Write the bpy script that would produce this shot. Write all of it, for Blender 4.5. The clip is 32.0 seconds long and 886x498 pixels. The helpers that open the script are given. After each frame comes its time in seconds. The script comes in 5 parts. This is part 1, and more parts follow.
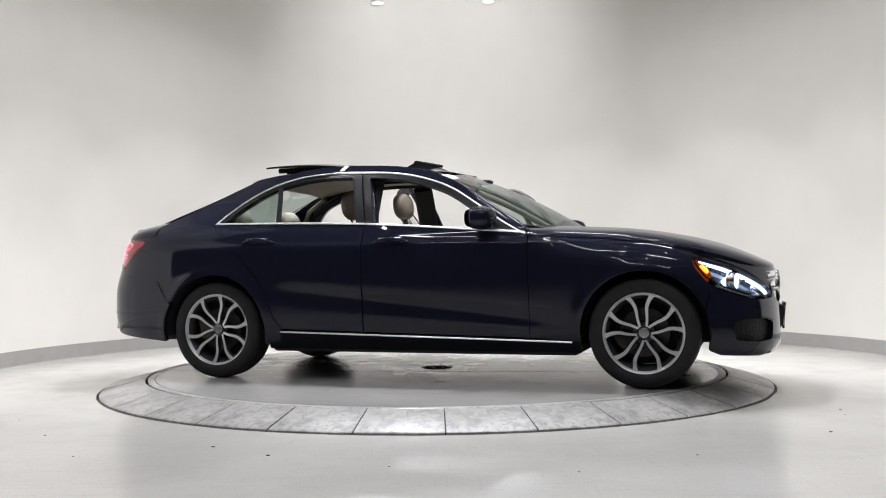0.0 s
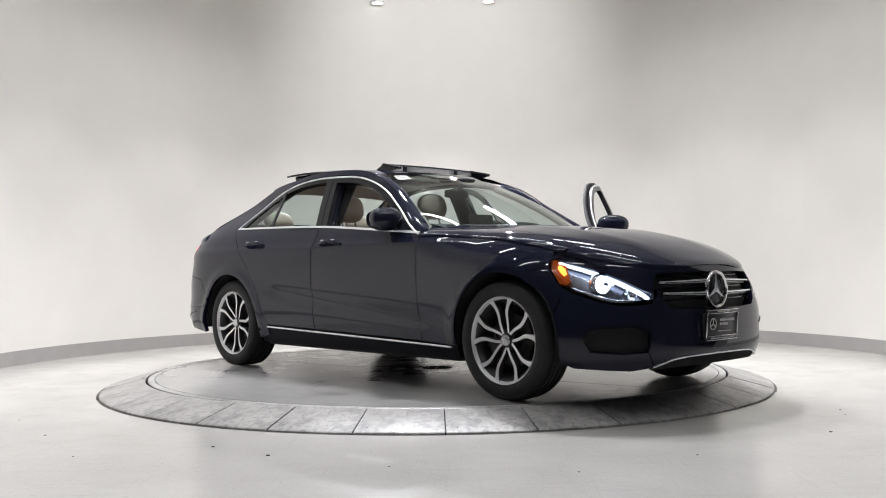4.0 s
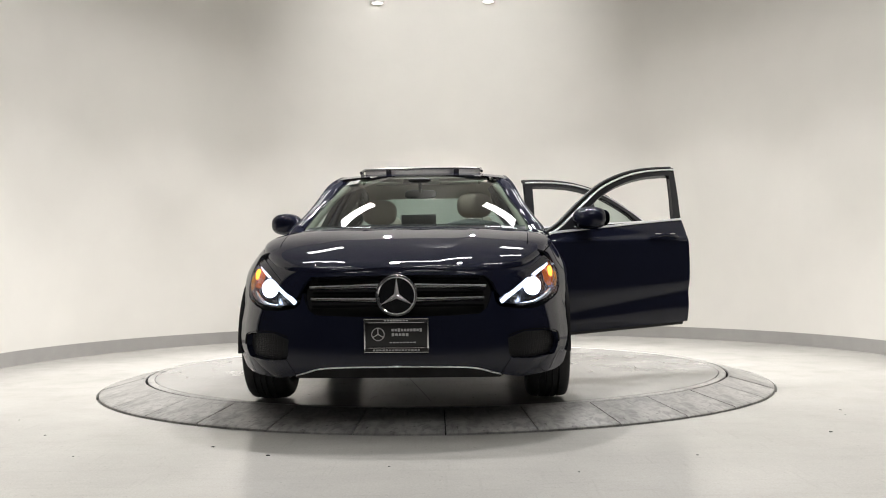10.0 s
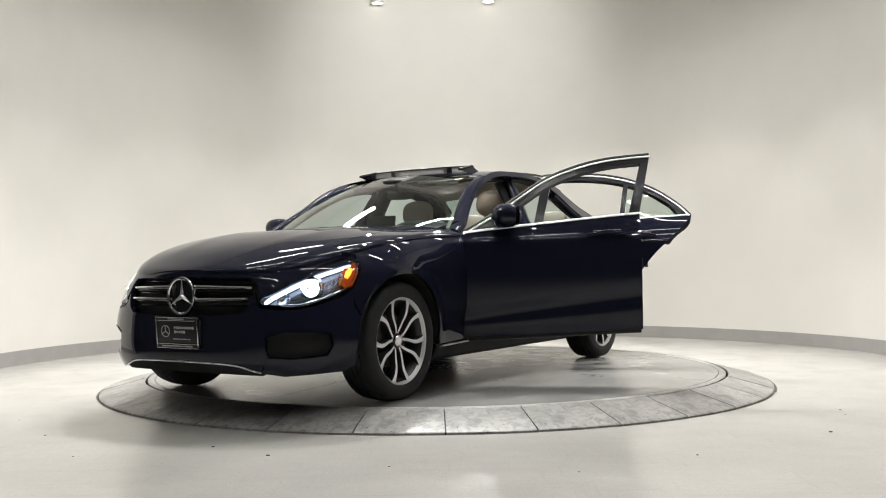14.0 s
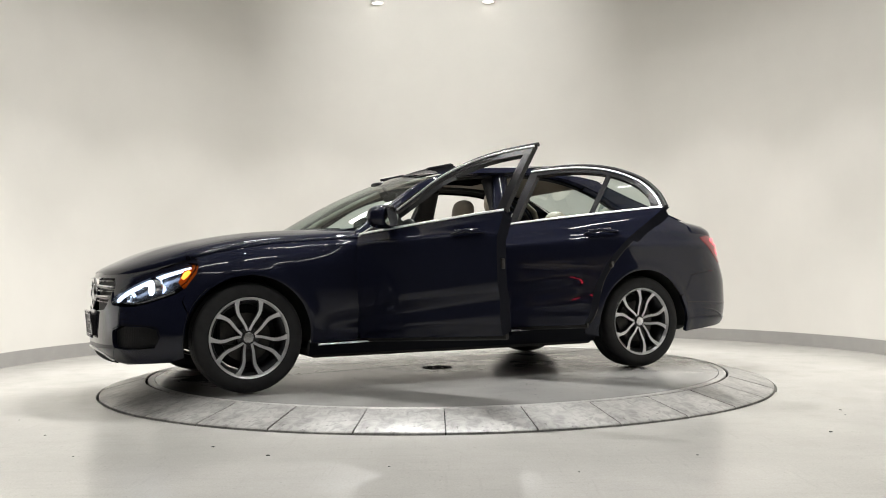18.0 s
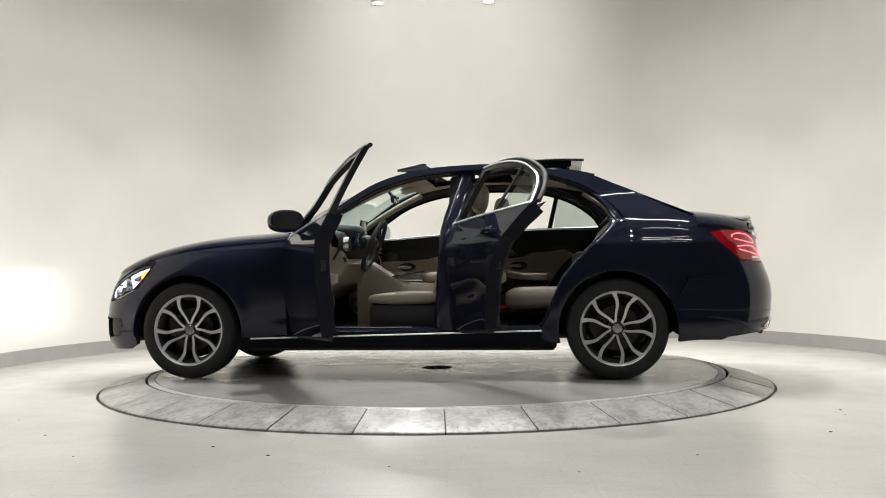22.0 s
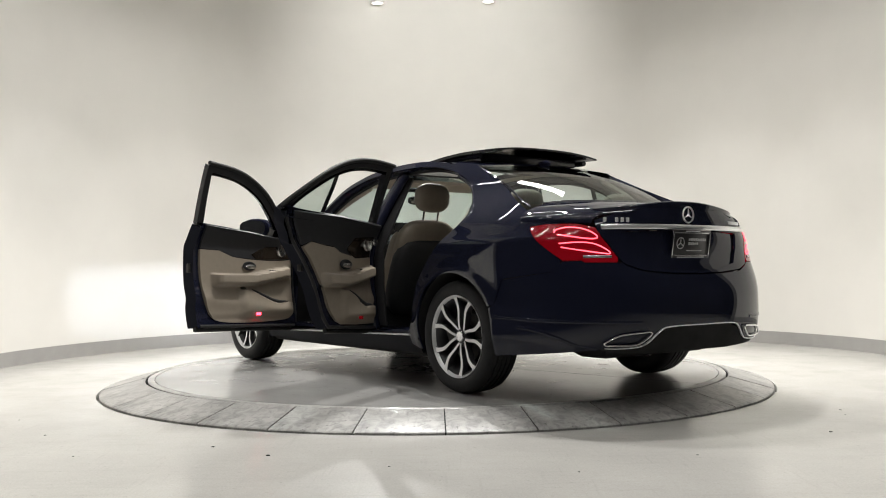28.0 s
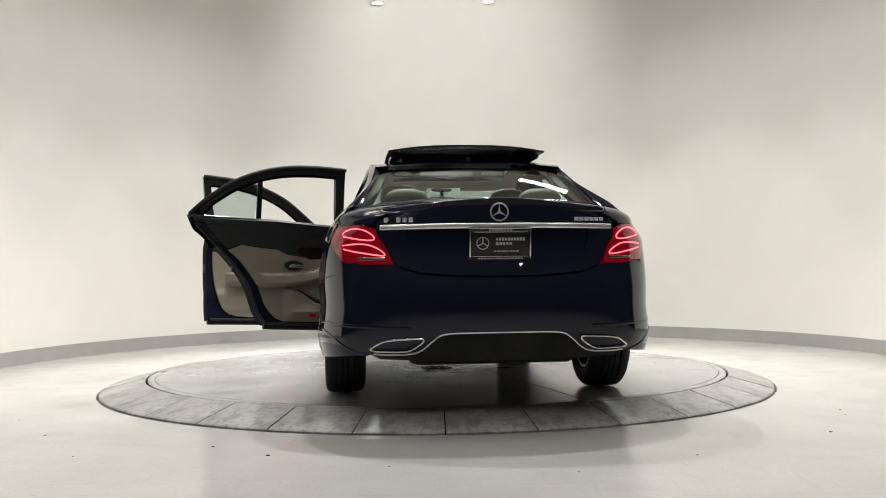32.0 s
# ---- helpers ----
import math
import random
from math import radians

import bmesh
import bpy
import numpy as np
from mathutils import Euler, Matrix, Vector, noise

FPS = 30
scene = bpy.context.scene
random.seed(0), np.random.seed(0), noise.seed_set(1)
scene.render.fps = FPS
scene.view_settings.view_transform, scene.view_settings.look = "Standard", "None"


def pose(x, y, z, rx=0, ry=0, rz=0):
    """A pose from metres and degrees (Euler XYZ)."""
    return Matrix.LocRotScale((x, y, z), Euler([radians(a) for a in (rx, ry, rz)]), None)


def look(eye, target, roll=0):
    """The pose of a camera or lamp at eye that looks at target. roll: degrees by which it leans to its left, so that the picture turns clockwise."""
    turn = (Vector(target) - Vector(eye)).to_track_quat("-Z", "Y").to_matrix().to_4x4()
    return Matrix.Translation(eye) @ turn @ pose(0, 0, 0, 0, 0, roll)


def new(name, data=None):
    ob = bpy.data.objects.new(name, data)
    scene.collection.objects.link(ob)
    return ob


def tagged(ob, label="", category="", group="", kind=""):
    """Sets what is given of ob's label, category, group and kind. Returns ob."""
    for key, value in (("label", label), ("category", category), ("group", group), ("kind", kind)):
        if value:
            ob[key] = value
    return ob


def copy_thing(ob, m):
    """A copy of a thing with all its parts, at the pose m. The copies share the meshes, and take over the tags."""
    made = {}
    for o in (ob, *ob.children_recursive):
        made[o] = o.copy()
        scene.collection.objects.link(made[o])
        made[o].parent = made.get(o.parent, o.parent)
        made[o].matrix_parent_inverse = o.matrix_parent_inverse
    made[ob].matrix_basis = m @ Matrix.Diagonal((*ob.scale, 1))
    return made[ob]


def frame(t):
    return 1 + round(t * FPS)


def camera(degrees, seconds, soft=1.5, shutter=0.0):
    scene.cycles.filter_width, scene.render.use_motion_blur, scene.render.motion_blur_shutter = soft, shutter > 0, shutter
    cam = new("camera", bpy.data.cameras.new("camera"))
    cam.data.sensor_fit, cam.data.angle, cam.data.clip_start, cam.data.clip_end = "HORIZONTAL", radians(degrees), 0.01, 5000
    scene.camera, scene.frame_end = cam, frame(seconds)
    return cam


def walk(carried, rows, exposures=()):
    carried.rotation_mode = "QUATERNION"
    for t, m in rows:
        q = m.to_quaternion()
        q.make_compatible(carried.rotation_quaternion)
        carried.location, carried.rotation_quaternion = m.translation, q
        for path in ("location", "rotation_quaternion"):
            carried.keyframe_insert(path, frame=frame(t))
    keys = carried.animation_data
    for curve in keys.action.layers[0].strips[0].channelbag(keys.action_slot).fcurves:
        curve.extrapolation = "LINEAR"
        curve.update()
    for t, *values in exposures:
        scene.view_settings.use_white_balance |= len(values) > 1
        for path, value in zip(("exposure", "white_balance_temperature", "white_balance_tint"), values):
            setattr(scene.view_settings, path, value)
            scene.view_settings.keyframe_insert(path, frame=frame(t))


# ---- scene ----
cam = camera(50.53, 32.0, soft=1.0)
EYE = Vector((0.0, -6.893, 0.714))
YAW, PITCH, ROLL = radians(0.43), radians(1.267), -0.672
EXPO = -0.28
AIM = EYE + Vector((math.sin(YAW) * math.cos(PITCH), math.cos(YAW) * math.cos(PITCH), math.sin(PITCH)))
walk(cam, [(0.0, look(EYE, AIM, ROLL)), (32.0, look(EYE, AIM, ROLL))],
     exposures=[(0.0, EXPO, 6100, 14), (6.5, EXPO, 6130, 14), (9.5, EXPO, 6400, 12), (13.0, EXPO, 6480, 10), (32.0, EXPO, 6480, 10)])

# The turn of the platform, seconds and degrees.
TURN = [(0, -18.02), (1, -25.54), (2, -33.01), (3, -40.39), (3.5, -44.08), (5.5, -58.92), (6, -62.67), (7, -70.25), (8, -77.76),
        (9, -85.20), (10, -92.53), (11, -99.85), (12, -107.22), (13, -114.72), (14, -122.45), (14.5, -126.41), (16.5, -142.50),
        (17, -146.53), (18, -154.63), (19, -162.76), (20, -170.95), (21, -179.18), (22, -187.37), (23, -195.49), (24, -203.46),
        (25, -211.22), (25.5, -215.03), (27.5, -230.10), (28, -233.87), (29, -241.43), (30, -249.02), (31, -256.57), (32, -264.08)]
CAR_AT = (0.162, -0.0895)

# ---- world and lights ----
world = bpy.data.worlds.new("world")
scene.world = world
world.use_nodes = True
world.node_tree.nodes["Background"].inputs[0].default_value = (1.0, 0.97, 0.92, 1)
world.node_tree.nodes["Background"].inputs[1].default_value = 0.02
FLOOR_Z, CEIL_Z = -0.085, 4.45
WALL_C, WALL_R = (0.128, 0.72), 3.894
WARM = (1.0, 0.985, 0.955)


def area(name, m, sx, sy, watts, color=WARM, spread=180):
    data = bpy.data.lights.new(name, "AREA")
    data.shape, data.size, data.size_y, data.energy, data.color, data.spread = "RECTANGLE", sx, sy, watts, color, radians(spread)
    ob = new(name, data)
    ob.matrix_world = m
    return ob


def spot(name, at, to, watts, degrees, blend=0.5, size=0.06, color=WARM):
    data = bpy.data.lights.new(name, "SPOT")
    data.energy, data.spot_size, data.spot_blend, data.shadow_soft_size, data.color = watts, radians(degrees), blend, size, color
    ob = new(name, data)
    ob.matrix_world = look(at, to)
    return ob

for sy, watts in ((-4.7, 11), (-2.9, 12), (-1.2, 20), (0.5, 23)):
    for sx in (-1.9, 0.1, 2.1):
        area("strip_light", pose(sx, sy, CEIL_Z - 0.10, 0, 0, 90), 0.05, 1.25, watts)
# Added fill pair, no such lamps known: brightens the deck and floor centre.
for sx, sy in ((-0.5, 0.40), (0.6, -0.20)):
    spot("centre_fill", (sx, sy, CEIL_Z - 0.03), (sx, sy - 0.5, 0), 600, 112, 0.6, 0.06)
for sx in (-1.65, 1.65):
    area("slab_light", pose(sx, 1.95, CEIL_Z - 0.10, 0, 0, 90 - 9 * sx), 0.30, 0.80, 20, spread=125)
for k in range(9):
    a = radians(-10 + 25 * k)
    spot("downlight", (WALL_C[0] + 2.3 * math.cos(a), WALL_C[1] + 2.3 * math.sin(a), CEIL_Z - 0.03),
         (WALL_C[0] + 3.0 * math.cos(a), WALL_C[1] + 3.0 * math.sin(a), FLOOR_Z), 165, 58, 0.5, 0.045)
# Unseen pair added overhead to brighten the floor in the foreground.
for sx in (-0.9, 1.1):
    spot("downlight", (sx, -4.2, CEIL_Z - 0.03), (sx * 1.1, -4.3, 0), 125, 52, 0.9, 0.035)
for sx in (-0.657, 0.654):
    spot("wall_spotlight", (sx, 4.22, 3.86), (sx * 0.4, 0.0, 0), 500, 78, 0.5, 0.045)
spot("wall_washer", (0.12, 1.7, CEIL_Z - 0.10), (0.10, 4.6, 3.55), 245, 92, 1.0, 0.09)
for sx, sy in ((-2.3, -2.1), (-1.1, -3.3), (-0.9, -2.0), (0.2, -3.8), (1.0, -2.0), (1.3, -3.4), (2.4, -2.2), (-2.2, -0.3), (2.3, -0.2),
               (-1.9, -5.3), (-0.7, -5.5), (0.6, -5.3), (1.8, -5.5), (-1.2, -6.5), (1.3, -6.4)):
    spot("small_downlight", (sx, sy, CEIL_Z - 0.03), (sx, sy + 0.2, 0), 12, 100, 0.6, 0.020)


# ---- materials ----
def material(name, color, rough=0.5, metal=0.0, coat=0.0, noise_scale=0.0, amount=0.0, bump=0.0, bump_scale=200.0, emit=None, strength=0.0,
             stain=0.0, stain_scale=1.5, spec=0.5, alpha=1.0, transmission=0.0, ior=1.45):
    """A principled surface with grain, a larger stain and a fine relief, all in metres of the thing itself."""
    m = bpy.data.materials.new(name)
    m.use_nodes = True
    t = m.node_tree
    b = t.nodes["Principled BSDF"]
    b.inputs["Base Color"].default_value = (*color, 1)
    b.inputs["Roughness"].default_value = rough
    b.inputs["Metallic"].default_value = metal
    b.inputs["Coat Weight"].default_value = coat
    b.inputs["Coat Roughness"].default_value = 0.03
    b.inputs["Specular IOR Level"].default_value = spec
    b.inputs["Transmission Weight"].default_value = transmission
    b.inputs["IOR"].default_value = ior
    b.inputs["Alpha"].default_value = alpha
    if emit:
        b.inputs["Emission Color"].default_value = (*emit, 1)
        b.inputs["Emission Strength"].default_value = strength
    coord = t.nodes.new("ShaderNodeTexCoord")

    def tex(scale, detail=4):
        n = t.nodes.new("ShaderNodeTexNoise")
        n.inputs["Scale"].default_value, n.inputs["Detail"].default_value = scale, detail
        t.links.new(coord.outputs["Object"], n.inputs["Vector"])
        return n
    last = None
    for scale, much in ((noise_scale, amount), (stain_scale, stain)):
        if much:
            n = tex(scale, 5)
            mix = t.nodes.new("ShaderNodeMix")
            mix.data_type = "RGBA"
            mix.blend_type = "MULTIPLY"
            mix.inputs[0].default_value = 1.0
            ramp = t.nodes.new("ShaderNodeMapRange")
            ramp.inputs[1].default_value, ramp.inputs[2].default_value = 0.3, 0.7
            ramp.inputs[3].default_value, ramp.inputs[4].default_value = 1 - much, 1 + much * 0.3
            t.links.new(n.outputs[0], ramp.inputs[0])
            if last:
                t.links.new(last, mix.inputs[6])
            else:
                mix.inputs[6].default_value = (*color, 1)
            comb = t.nodes.new("ShaderNodeCombineColor")
            for i in range(3):
                t.links.new(ramp.outputs[0], comb.inputs[i])
            t.links.new(comb.outputs[0], mix.inputs[7])
            last = mix.outputs[2]
    if last:
        t.links.new(last, b.inputs["Base Color"])
    if bump:
        n = tex(bump_scale, 3)
        u = t.nodes.new("ShaderNodeBump")
        u.inputs["Strength"].default_value, u.inputs["Distance"].default_value = bump, 0.002
        t.links.new(n.outputs[0], u.inputs["Height"])
        t.links.new(u.outputs[0], b.inputs["Normal"])
    if noise_scale and not metal:
        n = tex(noise_scale * 3)
        r = t.nodes.new("ShaderNodeMapRange")
        r.inputs[3].default_value, r.inputs[4].default_value = max(rough - 0.08, 0.02), min(rough + 0.08, 1)
        t.links.new(n.outputs[0], r.inputs[0])
        t.links.new(r.outputs[0], b.inputs["Roughness"])
    return m


def glass_material(name, tint, rough=0.0, gloss_by=(0.9, 0.07)):
    """Thin glass: it lets light straight through with a tint and mirrors by its Fresnel."""
    m = bpy.data.materials.new(name)
    m.use_nodes = True
    t = m.node_tree
    t.nodes.remove(t.nodes["Principled BSDF"])
    clear, gloss, mix, face, power, scale = (t.nodes.new("ShaderNode" + k) for k in ("BsdfTransparent", "BsdfGlossy", "MixShader", "LayerWeight", "Math", "Math"))
    clear.inputs[0].default_value = (*tint, 1)
    gloss.inputs["Roughness"].default_value = rough
    face.inputs[0].default_value = 0.5
    power.operation, scale.operation = "POWER", "MULTIPLY_ADD"
    power.inputs[1].default_value = 4.0
    scale.inputs[1].default_value, scale.inputs[2].default_value = gloss_by
    t.links.new(face.outputs["Facing"], power.inputs[0])
    t.links.new(power.outputs[0], scale.inputs[0])
    t.links.new(scale.outputs[0], mix.inputs[0])
    t.links.new(clear.outputs[0], mix.inputs[1])
    t.links.new(gloss.outputs[0], mix.inputs[2])
    t.links.new(mix.outputs[0], t.nodes["Material Output"].inputs[0])
    return m

M_WALL = material("wall_paint", (0.78, 0.76, 0.715), 0.75, noise_scale=3, amount=0.02, bump=0.12, bump_scale=60, stain=0.03, stain_scale=0.6)
# The ceiling is out of view; its grey is toned for the car's reflections.
M_CEIL = material("ceiling_tone", (0.38, 0.374, 0.36), 0.85, noise_scale=4, amount=0.02)
M_BASE = material("grey_vinyl_base", (0.36, 0.35, 0.335), 0.5, noise_scale=8, amount=0.06)


def worn_material(name, base, rough, dirt, streak, hub=0.0):
    """Polished concrete or plate: cloudy stains, trowel streaks, specks and scuffs, with an uneven gloss."""
    m = material(name, base, rough, bump=0.025, bump_scale=35)
    t = m.node_tree
    b = t.nodes["Principled BSDF"]
    coord = t.nodes.new("ShaderNodeTexCoord")

    def noise(scale, detail=5, stretch=None, distort=0.0):
        n = t.nodes.new("ShaderNodeTexNoise")
        n.inputs["Scale"].default_value, n.inputs["Detail"].default_value, n.inputs["Distortion"].default_value = scale, detail, distort
        src = coord.outputs["Object"]
        if stretch:
            mp = t.nodes.new("ShaderNodeMapping")
            mp.inputs["Scale"].default_value, mp.inputs["Rotation"].default_value = stretch
            t.links.new(src, mp.inputs[0])
            src = mp.outputs[0]
        t.links.new(src, n.inputs["Vector"])
        return n.outputs[0]

    def span(x, a, c, lo, hi):
        r = t.nodes.new("ShaderNodeMapRange")
        for i, v in enumerate((a, c, lo, hi)):
            r.inputs[i + 1].default_value = v
        t.links.new(x, r.inputs[0])
        return r.outputs[0]

    def times(x, y):
        k = t.nodes.new("ShaderNodeMath")
        k.operation = "MULTIPLY"
        t.links.new(x, k.inputs[0])
        t.links.new(y, k.inputs[1])
        return k.outputs[0]
    cloud = noise(0.9, 5, None, 0.3)
    spots = noise(4.5, 5, None, 0.25)
    shade = times(span(cloud, 0.35, 0.68, 1.06, 1 - dirt), span(spots, 0.5, 0.78, 1.0, 1 - dirt * 0.9))
    shade = times(shade, span(noise(3.0, 4, ((1, 14, 1), (0, 0, 0.5))), 0.55, 0.75, 1.0, 1 - streak))
    shade = times(shade, span(noise(2.6, 3, ((18, 1, 1), (0, 0, -0.3))), 0.62, 0.74, 1.0, 1 - streak))
    if dirt > 0.2:
        shade = times(shade, span(noise(17, 6, None, 1.2), 0.42, 0.72, 1 + dirt * .35, 1 - dirt * 1.1))
    shade = times(shade, span(noise(46, 2), 0.66, 0.74, 1.0, 1 - dirt * 1.4))
    shade = times(shade, span(noise(160, 2), 0.3, 0.7, 0.94, 1.05))
    if hub:
        ln = t.nodes.new("ShaderNodeVectorMath")
        ln.operation = "LENGTH"
        t.links.new(coord.outputs["Object"], ln.inputs[0])
        near_hub = span(ln.outputs["Value"], 0.08, 0.42, 1.0, 0.0)
        shade = times(shade, span(times(near_hub, span(noise(7, 6, None, 2.0), 0.42, 0.56, 0, 1)), 0, 1, 1, 1 - hub))
    mix = t.nodes.new("ShaderNodeMix")
    mix.data_type, mix.blend_type = "RGBA", "MULTIPLY"
    mix.inputs[0].default_value = 1.0
    mix.inputs[6].default_value = (*base, 1)
    comb = t.nodes.new("ShaderNodeCombineColor")
    for i in range(3):
        t.links.new(shade, comb.inputs[i])
    t.links.new(comb.outputs[0], mix.inputs[7])
    t.links.new(mix.outputs[2], b.inputs["Base Color"])
    t.links.new(span(spots, 0.3, 0.75, rough - 0.02, rough + 0.07), b.inputs["Roughness"])
    return m


M_FLOOR = worn_material("polished_concrete", (0.48, 0.468, 0.438), 0.20, 0.10, 0.05)
M_DISC = worn_material("worn_grey_deck", (0.34, 0.335, 0.322), 0.17, 0.17, 0.10, 0.6)
M_RING = worn_material("grey_steel_plate", (0.44, 0.43, 0.41), 0.30, 0.34, 0.22)
M_JOINT = material("dark_joint", (0.03, 0.03, 0.03), 0.8)
M_GRIT = material("black_grit", (0.03, 0.028, 0.025), 0.8)
M_LAMPGLOW = material("lamp_glow", (1, 1, 1), 0.5, emit=(1, 0.97, 0.9), strength=1.8)
M_WHITE = material("white_enamel", (0.8, 0.8, 0.78), 0.4)


# ---- mesh helpers ----
def mesh_of(name, bm, mat, smooth=None):
    me = bpy.data.meshes.new(name)
    bm.normal_update()
    bm.to_mesh(me)
    bm.free()
    me.materials.append(mat)
    if smooth is not None:
        me.polygons.foreach_set("use_smooth", [True] * len(me.polygons))
        me.set_sharp_from_angle(angle=radians(smooth))
    return me


def part(name, bm, mat, parent=None, label="", smooth=35):
    ob = new(name, mesh_of(name, bm, mat, smooth))
    ob.parent = parent
    if label:
        tagged(ob, label)
    return ob


def box(sx, sy, sz, at=(0, 0, 0), bevel=0.0, seg=2, bm=None, m=None):
    b = bmesh.new()
    bmesh.ops.create_cube(b, size=1, matrix=Matrix.Diagonal((sx, sy, sz, 1)))
    if bevel:
        bmesh.ops.bevel(b, geom=b.edges[:], offset=bevel, segments=seg, affect="EDGES", profile=0.5)
    bmesh.ops.transform(b, matrix=Matrix.Translation(at) @ (m or Matrix()), verts=b.verts)
    return merged(bm, b)


def merged(bm, b):
    """Adds the mesh b to bm and frees it."""
    if bm is None:
        return b
    vs = [bm.verts.new(v.co) for v in b.verts]
    b.verts.index_update()
    for f in b.faces:
        try:
            bm.faces.new([vs[v.index] for v in f.verts])
        except ValueError:
            pass
    b.free()
    return bm


def lathe(profile, n=32, axis="z", bm=None, m=None, close=False):
    """Turns (radius, height) pairs round an axis."""
    b = bmesh.new()
    rings = []
    for r, h in profile:
        if r < 1e-6:
            rings.append([b.verts.new((0, 0, h))])
        else:
            rings.append([b.verts.new((r * math.cos(2 * math.pi * i / n), r * math.sin(2 * math.pi * i / n), h)) for i in range(n)])
    pairs = list(zip(rings, rings[1:])) + ([(rings[-1], rings[0])] if close else [])
    for a, c in pairs:
        for i in range(n):
            j = (i + 1) % n
            if len(a) == 1 and len(c) == 1:
                continue
            if len(a) == 1:
                b.faces.new((a[0], c[j], c[i]))
            elif len(c) == 1:
                b.faces.new((a[i], a[j], c[0]))
            else:
                b.faces.new((a[i], a[j], c[j], c[i]))
    if axis == "y":
        bmesh.ops.rotate(b, matrix=Matrix.Rotation(radians(-90), 3, "X"), verts=b.verts)
    if axis == "x":
        bmesh.ops.rotate(b, matrix=Matrix.Rotation(radians(90), 3, "Y"), verts=b.verts)
    if m:
        bmesh.ops.transform(b, matrix=m, verts=b.verts)
    bmesh.ops.recalc_face_normals(b, faces=b.faces)
    return merged(bm, b)


def tube(points, radius, n=8, closed=False, bm=None, flat=1.0, up=(0, 0, 1)):
    """A round or flattened bar along a line of points; radius may be a list."""
    b = bmesh.new()
    pts = [Vector(q) for q in points]
    rings = []
    for i, q in enumerate(pts):
        a = pts[(i - 1) % len(pts)] if closed or i else q
        c = pts[(i + 1) % len(pts)] if closed or i < len(pts) - 1 else q
        d = (c - a).normalized()
        s = d.cross(Vector(up))
        s = s.normalized() if s.length > 1e-4 else d.orthogonal().normalized()
        u = s.cross(d).normalized()
        r = radius[i] if isinstance(radius, (list, tuple)) else radius
        rings.append([b.verts.new(q + (s * math.cos(2 * math.pi * k / n) + u * flat * math.sin(2 * math.pi * k / n)) * r) for k in range(n)])
    for i in range(len(rings) - (0 if closed else 1)):
        a, c = rings[i], rings[(i + 1) % len(rings)]
        for k in range(n):
            b.faces.new((a[k], a[(k + 1) % n], c[(k + 1) % n], c[k]))
    if not closed:
        b.faces.new(rings[0])
        b.faces.new(rings[-1])
    bmesh.ops.recalc_face_normals(b, faces=b.faces)
    return merged(bm, b)


def lerp(a, b, t):
    return a + (b - a) * t


def smooth01(t):
    t = min(max(t, 0.0), 1.0)
    return t * t * (3 - 2 * t)


def spl(xs, ys):
    """A natural cubic through the given knots, straight beyond them."""
    xs, ys = np.array(xs, float), np.array(ys, float)
    n = len(xs)
    h = np.diff(xs)
    a = np.eye(n)
    r = np.zeros(n)
    for i in range(1, n - 1):
        a[i, i - 1], a[i, i], a[i, i + 1] = h[i - 1], 2 * (h[i - 1] + h[i]), h[i]
        r[i] = 6 * ((ys[i + 1] - ys[i]) / h[i] - (ys[i] - ys[i - 1]) / h[i - 1])
    m = np.linalg.solve(a, r)
    xs, ys, h, m = xs.tolist(), ys.tolist(), h.tolist(), m.tolist()

    def at(x):
        if x <= xs[0]:
            return ys[0] + (x - xs[0]) * ((ys[1] - ys[0]) / h[0] - h[0] * m[1] / 6)
        if x >= xs[-1]:
            return ys[-1] + (x - xs[-1]) * ((ys[-1] - ys[-2]) / h[-1] + h[-1] * m[-2] / 6)
        i = 0
        while x > xs[i + 1]:
            i += 1
        u, v = xs[i + 1] - x, x - xs[i]
        return (m[i] * u ** 3 + m[i + 1] * v ** 3) / (6 * h[i]) + (ys[i] / h[i] - m[i] * h[i] / 6) * u + (ys[i + 1] / h[i] - m[i + 1] * h[i] / 6) * v
    return at


# ---- the room ----
def arc_plan():
    """The plan of the wall: an arc behind the platform."""
    pts = []
    for i in range(113):
        a = radians(lerp(-32, 212, i / 112))
        pts.append((WALL_C[0] + WALL_R * math.cos(a), WALL_C[1] + WALL_R * math.sin(a)))
    return pts


def wall_sheet(inset, z0, z1, thick):
    b = bmesh.new()
    plan = arc_plan()
    cx, cy = WALL_C

    def off(q, d):
        x, y = q
        r = math.hypot(x - cx, y - cy)
        return (cx + (x - cx) * (r - d) / r, cy + (y - cy) * (r - d) / r)
    rows = [[b.verts.new((*off(q, d), z)) for q in plan] for d, z in ((inset, z0), (inset, z1), (inset - thick, z1), (inset - thick, z0))]
    for k in range(4):
        for i in range(len(plan) - 1):
            b.faces.new((rows[k][i], rows[k][i + 1], rows[(k + 1) % 4][i + 1], rows[(k + 1) % 4][i]))
    for i in (0, -1):
        b.faces.new([rows[k][i] for k in range(4)])
    bmesh.ops.recalc_face_normals(b, faces=b.faces)
    return b


tagged(part("wall_curved", wall_sheet(0.0, FLOOR_Z, CEIL_Z, 0.15), M_WALL, smooth=30), "curved off-white painted wall round the platform", "wall", kind="structure")
tagged(part("baseboard", wall_sheet(0.006, FLOOR_Z, FLOOR_Z + 0.128, 0.004), M_BASE, smooth=30), "grey vinyl baseboard along the curved wall", "baseboard", kind="structure")
# Unseen walls, added near-black so the car reflects a dim open space.
M_DIM = material("dim_space_tone", (0.045, 0.045, 0.047), 0.8, noise_scale=3, amount=0.1)
